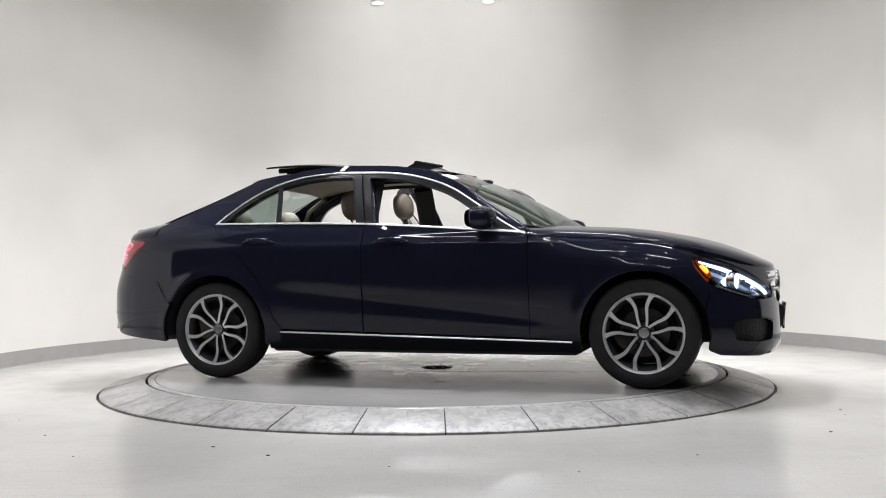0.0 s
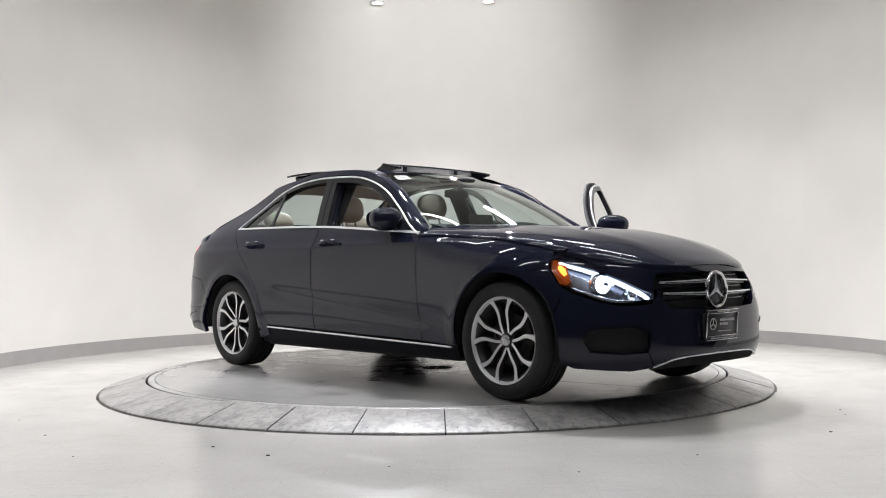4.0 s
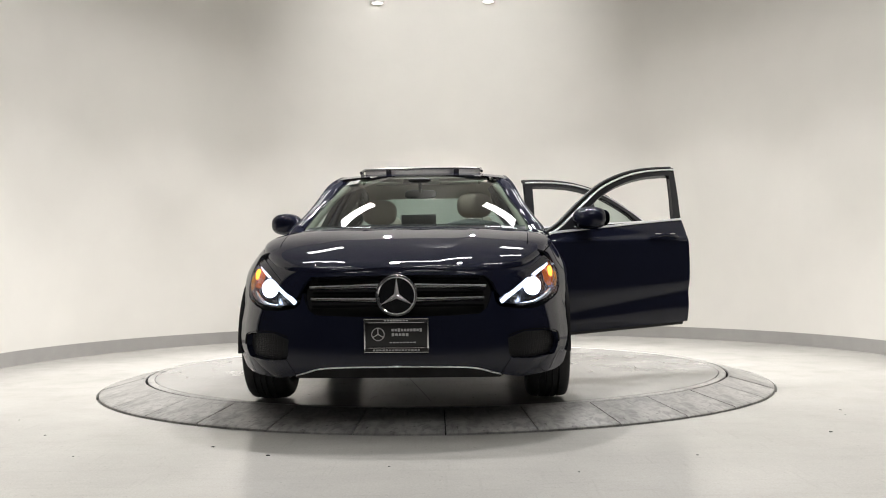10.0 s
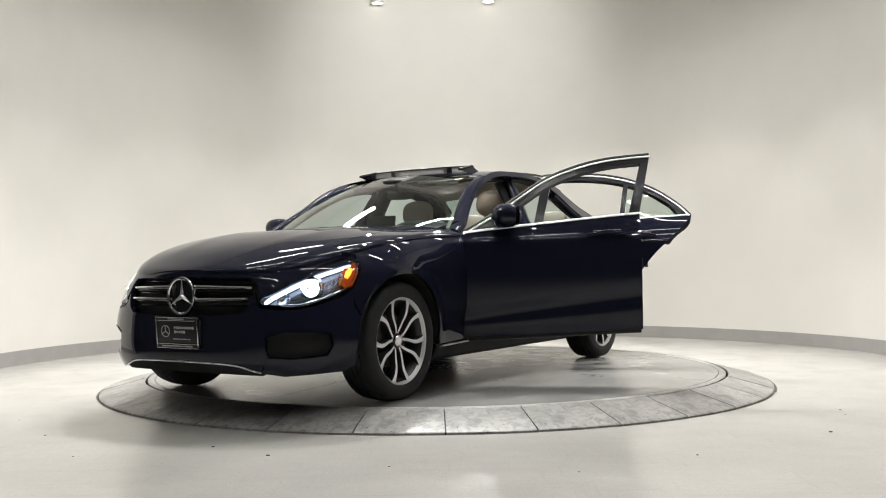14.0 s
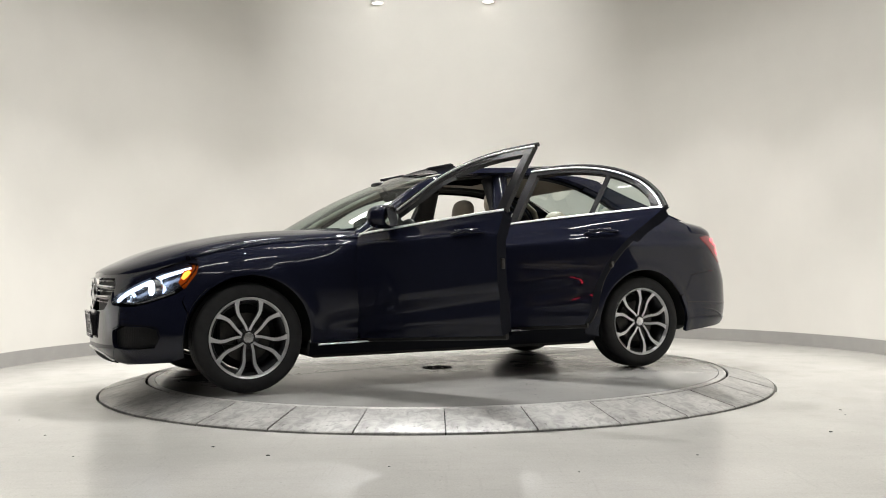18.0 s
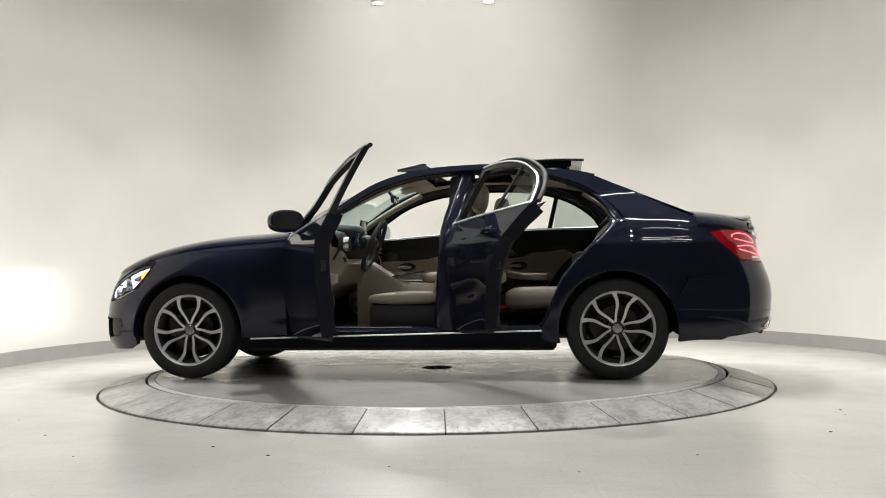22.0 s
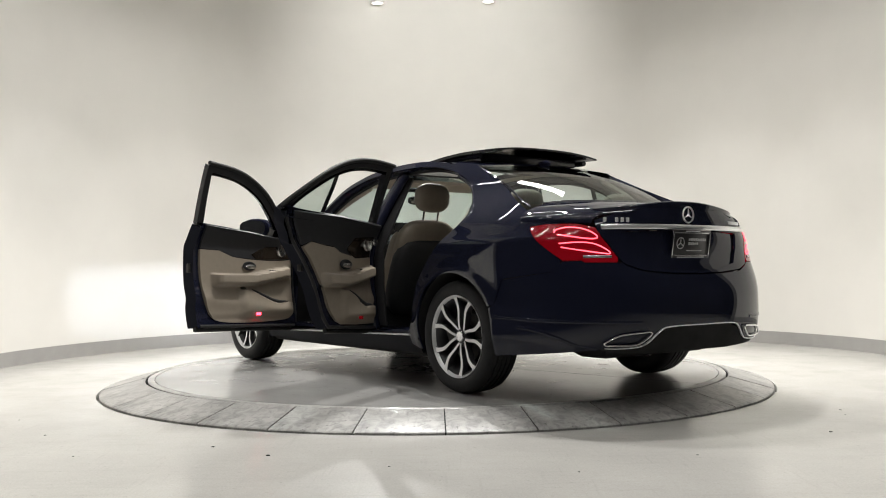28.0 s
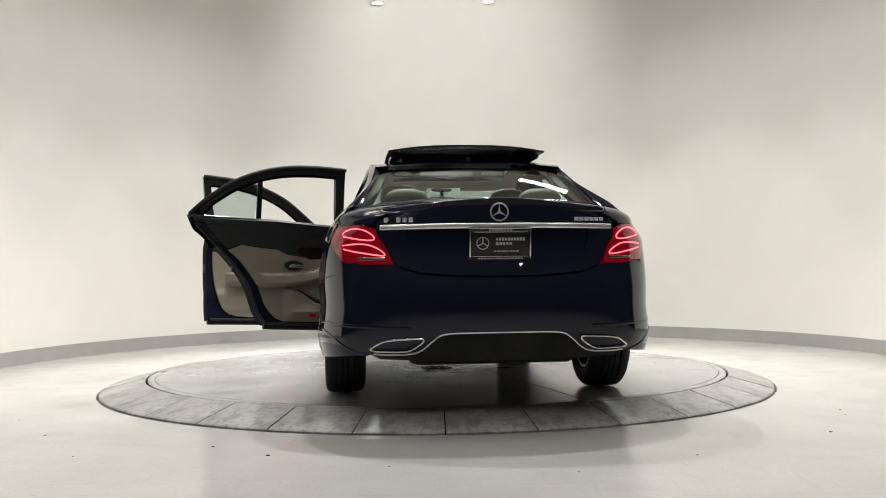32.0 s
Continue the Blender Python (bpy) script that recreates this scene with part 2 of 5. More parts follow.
tagged(part("dark_screen_back", box(9.4, 0.15, CEIL_Z - FLOOR_Z, (0.16, -9.275, (CEIL_Z + FLOOR_Z) / 2)), M_DIM), "unseen dark wall standing in for the dim space behind the camera", "wall", kind="structure")
for s in (1, -1):
    tagged(part("dark_screen_side", box(0.15, 9.5, CEIL_Z - FLOOR_Z, (0.16 + s * 4.235, -4.6, (CEIL_Z + FLOOR_Z) / 2)), M_DIM), "unseen dark side wall standing in for dim open space", "wall", kind="structure")
tagged(part("ceiling", box(8.4, 14.2, 0.12, (0.16, -2.2, CEIL_Z + 0.06)), M_CEIL), "flat ceiling out of view, grey toned for the car's reflections", "ceiling", kind="structure")


def floor_mesh():
    b = bmesh.new()
    n = 128
    inner = [b.verts.new((2.345 * math.cos(2 * math.pi * i / n), 2.345 * math.sin(2 * math.pi * i / n), FLOOR_Z)) for i in range(n)]
    pit = [b.verts.new((v.co.x, v.co.y, FLOOR_Z - 0.05)) for v in inner]
    outer = []
    for i in range(n):
        a = 2 * math.pi * i / n
        c, s = math.cos(a), math.sin(a)
        k = min(4.6 / max(abs(c), 1e-6), (5.0 if s > 0 else 9.4) / max(abs(s), 1e-6))
        outer.append(b.verts.new((c * k, s * k, FLOOR_Z)))
    for i in range(n):
        j = (i + 1) % n
        b.faces.new((inner[i], outer[i], outer[j], inner[j]))
        b.faces.new((pit[i], inner[i], inner[j], pit[j]))
    b.faces.new(pit)
    bmesh.ops.recalc_face_normals(b, faces=b.faces)
    return b


floor = tagged(part("floor", floor_mesh(), M_FLOOR, smooth=20), "polished pale concrete floor with faint stains", "floor", kind="structure")


# ---- round lamps high on the wall ----
for x, y, z in ((-0.676, 4.44, 3.956), (0.672, 4.48, 3.972)):
    lamp = tagged(new("wall_lamp"), "small round white spotlight glowing near the top of the wall", "spotlight", group="spotlights on the wall")
    lamp.matrix_basis = pose(x, y, z)
    part("lamp_body", lathe([(0, .07), (.055, .07), (.070, .058), (.076, .006), (.069, 0)], 28), M_WHITE, lamp)
    part("lamp_face", lathe([(0, -.005), (.045, -.003), (.069, .002)], 28), M_LAMPGLOW, lamp, "glowing round lens")
    part("bracket", box(.02, .14, .02, (0, .065, .055), .004), M_WHITE, lamp)

# ---- the platform ----
R_DISC, R_RING = 2.03, 2.328
ring = tagged(new("turntable_ring"), "sloping ring of grey steel plates round the platform", "turntable ring")
ring_base = lathe([(2.036, -0.10), (2.036, -0.012), (2.30, -0.078), (2.30, -0.10)], 128, close=True)
part("underframe", ring_base, M_JOINT, ring)
tile_mesh = None
for k in range(32):
    if tile_mesh is None:
        b = bmesh.new()
        w = radians(11.25) / 2 - 0.0016
        steps = 6
        cols = []
        for i in range(steps + 1):
            a = lerp(-w, w, i / steps)
            ring_pts = ((2.040, -0.03), (2.040, -0.004), (2.043, -0.0015), (2.318, -0.0715), (2.3235, -0.0745), (R_RING, -0.0785), (R_RING, -0.0945))
            cols.append([b.verts.new((r * math.cos(a), r * math.sin(a), z)) for r, z in ring_pts])
        for a, c in zip(cols, cols[1:]):
            for i in range(len(a) - 1):
                b.faces.new((a[i], a[i + 1], c[i + 1], c[i]))
        for c in (cols[0], cols[-1]):
            b.faces.new(c)
        bmesh.ops.recalc_face_normals(b, faces=b.faces)
        tile_mesh = mesh_of("plate", b, M_RING, 40)
    t = new("plate", tile_mesh)
    t.parent = ring
    t.matrix_basis = pose(0, 0, random.uniform(-0.0018, 0.0012), 0, 0, -83.45 + 11.25 * k)

disc = tagged(new("turntable_disc"), "round grey worn turning platform under the car", "turntable")
part("deck", lathe([(0, 0), (0.5, 0), (1.0, 0), (1.5, 0), (R_DISC - 0.055, 0)], 128), M_DISC, disc)
part("inner_groove", lathe([(R_DISC - 0.055, -0.004), (R_DISC - 0.049, -0.004)], 128), M_JOINT, disc)
part("rim_band", lathe([(R_DISC - 0.055, -0.02), (R_DISC - 0.049, -0.004), (R_DISC - 0.049, 0), (R_DISC - 0.012, 0), (R_DISC - 0.006, -0.004), (R_DISC - 0.006, -0.07)], 128), M_RING, disc)

# black grit and chips lying on the floor
for x, y, r in ((-1.03, -2.57, .008), (-.74, -2.79, .009), (2.22, -1.71, .007), (1.88, -2.39, .008), (2.17, -1.89, .006), (-1.95, -2.2, .006), (-.2, -3.05, .005), (1.1, -2.9, .005),
                (-1.6, -2.75, .005), (.55, -3.2, .005), (-2.3, -1.7, .005), (2.6, -2.2, .005)):
    b = bmesh.new()
    bmesh.ops.create_icosphere(b, subdivisions=1, radius=r)
    for v in b.verts:
        v.co = Vector((v.co.x * random.uniform(.8, 1.6), v.co.y * random.uniform(.7, 1.3), v.co.z * .35))
    chip = tagged(part("grit_chip", b, M_GRIT), "tiny black chip lying on the concrete floor", "debris", group="chips on the floor")
    chip.matrix_basis = pose(x, y, FLOOR_Z + r * .25, 0, 0, random.uniform(0, 180))

# the hub plate with its screws, and a seam across the deck
hub_plate = part("hub_plate", lathe([(0, .004), (.085, .004), (.105, .003), (.112, 0)], 40), M_GRIT, disc, "dark steel hub plate in the middle of the deck")
for k in range(8):
    a = 2 * math.pi * k / 8
    part("screw", lathe([(0, .004), (.009, .003), (.011, 0)], 10, m=Matrix.Translation((.088 * math.cos(a), .088 * math.sin(a), .004))), M_RING, hub_plate)
seam = box(3.7, .004, .0008, bevel=0, m=Matrix.Translation((-.05, -.285, .0004)) @ Matrix.Rotation(radians(10.2), 4, "Z"))
part("deck_seam", seam, M_JOINT, disc, "thin dark seam across the deck")

# ---- car paints ----
def paint_material():
    m = material("navy_metallic_paint", (0.004, 0.005, 0.013), 0.35, metal=0.0, coat=0.9, spec=0.0)
    m.node_tree.nodes["Principled BSDF"].inputs["Coat Roughness"].default_value = 0.012
    m.node_tree.nodes["Principled BSDF"].inputs["Coat IOR"].default_value = 1.42
    t = m.node_tree
    b = t.nodes["Principled BSDF"]
    n = t.nodes.new("ShaderNodeTexVoronoi")
    n.inputs["Scale"].default_value = 900
    c = t.nodes.new("ShaderNodeTexCoord")
    t.links.new(c.outputs["Object"], n.inputs["Vector"])
    mix = t.nodes.new("ShaderNodeMix")
    mix.data_type = "RGBA"
    mix.inputs[6].default_value = (0.0070, 0.0079, 0.0150, 1)
    mix.inputs[7].default_value = (0.0138, 0.0158, 0.0325, 1)
    sep = t.nodes.new("ShaderNodeSeparateColor")
    t.links.new(n.outputs["Color"], sep.inputs[0])
    t.links.new(sep.outputs[0], mix.inputs[0])
    t.links.new(mix.outputs[2], b.inputs["Base Color"])
    return m


M_PAINT = paint_material()
M_BLACK = material("gloss_black_trim", (0.014, 0.014, 0.016), 0.18, coat=0.0, spec=0.4)
M_PLASTIC = material("black_plastic", (0.030, 0.030, 0.030), 0.6, spec=0.25, noise_scale=40, amount=0.15, bump=0.15, bump_scale=500)
M_RUBBER = material("tyre_rubber", (0.028, 0.028, 0.029), 0.62, spec=0.25, noise_scale=20, amount=0.2, bump=0.1, bump_scale=180)
M_CHROME = material("chrome", (0.88, 0.88, 0.89), 0.12, metal=1.0)
M_SATIN = material("satin_aluminium", (0.62, 0.62, 0.63), 0.25, metal=1.0)
M_RIM = material("machined_alloy", (0.70, 0.70, 0.705), 0.28, metal=0.35, noise_scale=20, amount=0.05)
M_RIMDARK = material("grey_painted_alloy", (0.055, 0.055, 0.058), 0.35, metal=0.5)
M_BRAKE = material("cast_iron", (0.07, 0.066, 0.062), 0.45, metal=0.8, noise_scale=40, amount=0.3)
M_WIND = glass_material("windscreen_glass", (0.56, 0.66, 0.63))
M_TINT = glass_material("tinted_glass", (0.62, 0.70, 0.67))
M_LENS = glass_material("lamp_lens", (0.95, 0.96, 0.97), 0.0, (0.3, 0.02))
M_DARKGLASS = material("black_roof_glass", (0.012, 0.012, 0.014), 0.16, spec=0.3)
M_RED = material("red_lens", (0.15, 0.002, 0.006), 0.10, coat=0.3, emit=(1, 0.008, 0.025), strength=0.10)
M_TRIM = material("bright_trim", (0.95, 0.95, 0.96), 0.3, metal=0.75)
M_REDGLOW = material("red_light_guide", (0.9, 0.1, 0.1), 0.2, emit=(1, 0.09, 0.14), strength=3.4)
M_PUDDLE = material("red_courtesy_glow", (0.9, 0.1, 0.1), 0.2, emit=(1, 0.03, 0.06), strength=14)
M_BEAM = material("beam_source", (1, 1, 1), 0.3, emit=(0.80, 0.88, 1.0), strength=300000)
M_HEADGLOW = material("headlamp_glow", (1, 1, 1), 0.3, emit=(0.62, 0.76, 1.0), strength=22)
M_BOWL = material("smoked_chrome", (0.16, 0.165, 0.18), 0.22, metal=0.8)
M_DRL = material("daylight_guide", (0.9, 0.92, 1), 0.3, emit=(0.66, 0.79, 1.0), strength=4)
M_AMBERLENS = material("amber_reflector", (0.40, 0.07, 0.006), 0.12, coat=0.7, emit=(1, 0.16, 0.004), strength=0.10)
M_AMBER = material("amber_lamp", (1, 0.4, 0.02), 0.25, emit=(1, 0.36, 0.04), strength=3.0)
M_BEIGE = material("beige_leather", (0.26, 0.22, 0.173), 0.5, noise_scale=30, amount=0.06, bump=0.25, bump_scale=350)
M_CARPET = material("dark_carpet", (0.034, 0.033, 0.032), 0.95, noise_scale=90, amount=0.3, bump=0.4, bump_scale=300)
M_HEADLINER = material("beige_cloth", (0.42, 0.38, 0.32), 0.9, noise_scale=60, amount=0.05)
M_SOFTBLACK = material("soft_black_trim", (0.028, 0.028, 0.030), 0.6, spec=0.3, noise_scale=50, amount=0.1, bump=0.2, bump_scale=400)
# Body paint again, with the shade low on the sill put into its colour.
M_SILL = material("shaded_body_paint", (0.006, 0.0065, 0.010), 0.4, spec=0.08)
M_HEM = material("dark_door_edge", (0.018, 0.019, 0.025), 0.9, spec=0.03)
M_WOOD = material("dark_gloss_wood", (0.02, 0.014, 0.01), 0.15, coat=0.6, noise_scale=12, amount=0.4)
M_MIRROR = material("mirror_face", (0.50, 0.51, 0.52), 0.02, metal=1.0)
M_PLATE = material("black_plate", (0.012, 0.012, 0.013), 0.35, noise_scale=30, amount=0.1)
M_BAR = material("pale_grey_print", (0.5, 0.5, 0.5), 0.4)
M_MESH = material("black_honeycomb", (0.013, 0.013, 0.014), 0.5, spec=0.25)
comb_t = M_MESH.node_tree
comb_v, comb_b, comb_c = (comb_t.nodes.new("ShaderNode" + k) for k in ("TexVoronoi", "Bump", "TexCoord"))
comb_v.inputs["Scale"].default_value, comb_v.inputs["Randomness"].default_value = 95, 0.6
comb_b.inputs["Distance"].default_value = 0.003
comb_t.links.new(comb_c.outputs["Object"], comb_v.inputs["Vector"])
comb_t.links.new(comb_v.outputs["Distance"], comb_b.inputs["Height"])
comb_t.links.new(comb_b.outputs[0], comb_t.nodes["Principled BSDF"].inputs["Normal"])
M_STICKER = material("white_sticker", (0.42, 0.42, 0.40), 0.5)
M_UNDER = material("dark_underbody", (0.030, 0.030, 0.030), 0.85, spec=0.1, noise_scale=6, amount=0.3)

# ---- the shape of the car: x forward, y to its left, z up, the middle of the wheelbase at the origin ----
PROF = spl([.12, .20, .28, .36, .5, .65, .78, .845, .875, .90, .95, 1.02, 1.1, 1.2, 1.3, 1.42],
           [-.12, -.075, -.045, -.024, -.008, 0, -.001, -.005, -.011, -.025, -.050, -.089, -.128, -.178, -.232, -.302])
WIDTH = spl([-2.5, -1.9, -1.42, -.8, 0, .8, 1.42, 1.9, 2.3], [.872, .897, .905, .895, .890, .893, .900, .885, .85])
NOSE = spl([.10, .175, .24, .33, .46, .56, .64, .72, .78, .86], [2.13, 2.166, 2.195, 2.204, 2.201, 2.198, 2.192, 2.168, 2.11, 2.0])
TAIL = spl([.15, .24, .32, .465, .61, .72, .83, .95, 1.03, 1.08], [-2.36, -2.415, -2.452, -2.485, -2.478, -2.437, -2.397, -2.39, -2.385, -2.38])
XF, XR = 1.20, -1.60
HOOD_C = spl([.7, .96, 1.375, 1.6, 1.849, 2.019, 2.10, 2.16, 2.19], [1.008, .992, .962, .926, .866, .803, .766, .735, .715])
HOOD_S = spl([.5, .8, 1.1, 1.4, 1.7, 1.9, 2.05, 2.2], [.925, .910, .893, .862, .803, .747, .713, .702])
DECK_C = spl([-2.46, -2.40, -2.2, -2.0, -1.85, -1.6], [1.045, 1.050, 1.076, 1.101, 1.115, 1.13])
DECK_S = spl([-2.46, -2.2, -1.9, -1.5], [.935, .950, .965, .975])
M_TOP = 2.35


def exp_front(z):
    return 2.72 + 0.78 * smooth01((0.70 - z) / 0.25)


def exp_rear(z):
    return 3.4 - 0.6 * smooth01((z - 0.86) / 0.2)


def flank(x, z):
    """Half the width before the ends round off: fuller low down round the bumpers."""
    w = WIDTH(x) + PROF(z) + 0.040 * smooth01((0.55 - z) / 0.25) * smooth01((abs(x) - 1.15) / 0.35)
    rise = max(z - HOOD_S(min(x, 2.0)) + 0.17, 0.0) / 0.17
    return w - 0.078 * smooth01((x - 0.62) / 0.55) * min(rise, 1.2) ** 2


def body(x, z):
    """The flank with its tumblehome, the swell round the wheel arches and the creases of the doors."""
    green = smooth01((z - 0.97) / 0.28)
    w = flank(x, z) - green * (0.11 * smooth01((-x - 0.55) / 1.2) + 0.070 * smooth01((x - 0.1) / 0.7))
    r = math.hypot(x - math.copysign(1.42, x), z - 0.325)
    w += 0.010 * math.exp(-((r - 0.385) / 0.045) ** 2) - 0.012 * math.exp(-((z - 0.49 + 0.10 * x) / 0.055) ** 2) * smooth01((1.05 - abs(x)) / 0.3)
    w += 0.003 * math.exp(-((z - 0.888 + 0.012 * x) / 0.014) ** 2) * smooth01((x + 0.5) / 0.5) * smooth01((1.25 - x) / 0.3)
    return w


def half(x, z):
    """Half the width of the body at x and z."""
    w = body(x, z)
    if x > XF:
        n = exp_front(z)
        w *= max(1 - min((x - XF) / (NOSE(z) - XF), 1) ** n, 0) ** (1 / n)
    if x < XR:
        n = exp_rear(z)
        w *= max(1 - min((XR - x) / (XR - TAIL(z)), 1) ** n, 0) ** (1 / n)
    return w


def side(s, off=0.0):
    return lambda x, z: Vector((x, s * (half(x, z) + off), z))


def corner(end, s, off=0.0):
    """Round the front (end 1) or the rear (end -1): the angle runs from the flank, 0, to the middle, pi / 2."""
    x0 = XF if end > 0 else XR

    def f(psi, z):
        psi = min(max(psi, 1e-4), math.pi / 2)
        c, q = max(math.cos(psi), 0.0), math.sin(psi)
        n = exp_front(z) if end > 0 else exp_rear(z)
        k = (c ** n + q ** n) ** (1 / n)
        ex, ey = q / k, c / k
        x = x0 + (NOSE(z) - XF if end > 0 else TAIL(z) - XR) * ex
        y = body(x, z) * ey
        nx, ny = ex ** (n - 1), ey ** (n - 1)
        k = max(math.hypot(nx, ny), 1e-6)
        return Vector((x + end * off * nx / k, s * (y + off * ny / k), z))
    return f


def psi_x(x, z, end=1):
    f = corner(end, 1)
    lo, hi = 0.0, math.pi / 2
    for _ in range(40):
        mid = (lo + hi) / 2
        if f(mid, z).x * end < x * end:
            lo = mid
        else:
            hi = mid
    return (lo + hi) / 2


def psi_y(y, z, end=1):
    f = corner(end, 1)
    lo, hi = 0.0, math.pi / 2
    for _ in range(40):
        mid = (lo + hi) / 2
        if f(mid, z).y > y:
            lo = mid
        else:
            hi = mid
    return (lo + hi) / 2


def top(end, s, off=0.0):
    """The bonnet (end 1) or the boot deck: a runs over the section from the shoulder, 0, to the middle, pi / 2."""
    c, sh = (HOOD_C, HOOD_S) if end > 0 else (DECK_C, DECK_S)

    def f(x, a):
        a = min(max(a, 0.0), math.pi / 2)
        zs, zc = sh(x), c(x)
        y = half(x, zs) * max(math.cos(a), 0) ** (2 / M_TOP)
        crease = 0.004 * math.exp(-((y - lerp(.50, .27, (x - .9) / 1.2)) / .09) ** 2) * smooth01((2.12 - x) / .3) if end > 0 else 0
        return Vector((x, s * y, zs + (zc - zs) * math.sin(a) ** (2 / M_TOP) + off + crease))
    return f


def a_y(x, y, end=1):
    ys = max(half(x, (HOOD_S if end > 0 else DECK_S)(x)), 1e-3)
    return math.acos(min(max(y / ys, 0), 1) ** (M_TOP / 2))


class Skin:
    """Sheet metal: flat outlines cut into a fine grid and laid on a surface, with its own normals and a folded edge."""

    def __init__(self):
        self.co, self.no, self.faces, self.kind = [], [], [], []

    def add(self, outline, f, hint, cell=(0.05, 0.05), hem=0.014, turn=False):
        b = bmesh.new()
        b.faces.new([b.verts.new((u, v, 0)) for u, v in outline])
        for axis in (0, 1):
            lo, hi = min(q[axis] for q in outline), max(q[axis] for q in outline)
            n = max(int((hi - lo) / cell[axis]), 1)
            for i in range(1, n):
                at = [0, 0, 0]
                at[axis] = lerp(lo, hi, i / n) + 1e-5
                no = [0, 0, 0]
                no[axis] = 1
                bmesh.ops.bisect_plane(b, geom=b.verts[:] + b.edges[:] + b.faces[:], plane_co=at, plane_no=no, dist=1e-6)
        base = len(self.co)
        h = 2e-3
        b.verts.index_update()
        for v in b.verts:
            u, w = v.co.x, v.co.y
            q = f(u, w)
            n = (f(u + h, w) - f(u - h, w)).cross(f(u, w + h) - f(u, w - h))
            n = n.normalized() if n.length > 1e-12 else Vector(hint)
            if n.dot(Vector(hint)) < 0:
                n = -n
            self.co.append(q)
            self.no.append(n)
        for fc in b.faces:
            ids = [base + v.index for v in fc.verts]
            a = sum(((self.co[ids[i]] - self.co[ids[0]]).cross(self.co[ids[i + 1]] - self.co[ids[0]]) for i in range(1, len(ids) - 1)), Vector())
            if a.dot(self.no[ids[0]]) < 0:
                ids.reverse()
            self.faces.append(ids)
            self.kind.append(1)
        if hem:
            twin = {}
            for e in b.edges:
                if len(e.link_faces) == 1:
                    ids = []
                    for v in e.verts:
                        i = base + v.index
                        if i not in twin:
                            twin[i] = len(self.co)
                            self.co += [self.co[i].copy(), self.co[i] - self.no[i] * hem]
                            self.no += [self.no[i], self.no[i]]
                        ids.append(twin[i])
                    self.faces.append([ids[0], ids[1], ids[1] + 1, ids[0] + 1])
                    self.kind.append(0)
        b.free()
        return self

    def mirror(self):
        """Adds the other half."""
        k = len(self.co)
        self.co += [Vector((q.x, -q.y, q.z)) for q in self.co]
        self.no += [Vector((q.x, -q.y, q.z)) for q in self.no]
        self.faces += [[i + k for i in reversed(f)] for f in self.faces]
        self.kind += self.kind
        return self

    def build(self, name, mat, parent, label="", edge=None):
        me = bpy.data.meshes.new(name)
        me.from_pydata(self.co, [], self.faces)
        me.materials.append(mat)
        if edge:
            me.materials.append(edge)
            me.polygons.foreach_set("material_index", [1 - k for k in self.kind])
        me.polygons.foreach_set("use_smooth", [True] * len(me.polygons))
        normals = []
        for p, k in zip(me.polygons, self.kind):
            for i in p.vertices:
                normals.append(self.no[i] if k else p.normal)
        me.normals_split_custom_set(normals)
        ob = new(name, me)
        ob.parent = parent
        if label:
            tagged(ob, label)
        return ob


def arch(cx, r, a0, a1, n=24):
    """Points of a wheel arch in side view, degrees from the car's front over the top."""
    return [(cx + r * math.cos(radians(lerp(a0, a1, i / n))), 0.325 + r * math.sin(radians(lerp(a0, a1, i / n)))) for i in range(n + 1)]


def through_pts(pts, n=6):
    """A smooth line through points (Catmull-Rom)."""
    out = []
    for i in range(len(pts) - 1):
        p0, p1, p2, p3 = (Vector(pts[max(min(j, len(pts) - 1), 0)]) for j in (i - 1, i, i + 1, i + 2))
        for k in range(n):
            t = k / n
            out.append(tuple(0.5 * ((2 * p1) + (p2 - p0) * t + (2 * p0 - 5 * p1 + 4 * p2 - p3) * t * t + (3 * p1 - p0 - 3 * p2 + p3) * t ** 3)))
    return out + [tuple(pts[-1])]


car = tagged(new("sedan_car"), "dark navy blue sedan with both near-side doors open", "car")


def strip_z(x):
    return 0.2932 - 0.02435 * x


def belt_z(x):
    return BELT(x)


BELT = spl([-1.47, -.9, -.376, .236, .734, .95], [1.045, 1.034, 1.018, .977, .937, .915])
DLO = [(-1.47, 1.046), (-1.394, 1.135), (-1.261, 1.240), (-1.087, 1.319), (-.915, 1.363), (-.746, 1.382), (-.58, 1.387), (-.413, 1.383), (-.178, 1.366),
       (.017, 1.324), (.209, 1.251), (.395, 1.135), (.578, 1.015), (.72, .938)]
DLO_LINE = through_pts(DLO, 5)
DLO_TOP = spl([q[0] for q in DLO], [q[1] for q in DLO])
B_X = -0.348


def b_line(z):
    """The shut line between the doors."""
    return lerp(-.345, -.352, smooth01((z - .3) / .6)) - .10 * max((z - 1.0) / .39, 0)


REAR_CUT = through_pts([(-.93, strip_z(-.93) + .02), (-.985, .42), (-1.05, .60), (-1.17, .76), (-1.31, .89), (-1.43, .99), (-1.478, 1.046)], 4)
FRONT_CUT = through_pts([(.738, strip_z(.738) + .02), (.738, .5), (.735, .75), (.732, .87), (.728, .934)], 4)

def roof_edge(x):
    """The line where the roof meets the side of the car."""
    z = DLO_TOP(min(max(x, -1.30), .25)) + 0.034
    if x < -0.9:
        z = max(z, 1.397 - 0.05 * ((-.9 - x) / .4) ** 1.6)
    return Vector((x, half(x, z), z))


C_EDGE = [(-1.30, 1.330), (-1.45, 1.262), (-1.62, 1.180), (-1.78, 1.100), (-1.93, 1.030)]
C_LINE = spl([q[0] for q in C_EDGE], [q[1] for q in C_EDGE])

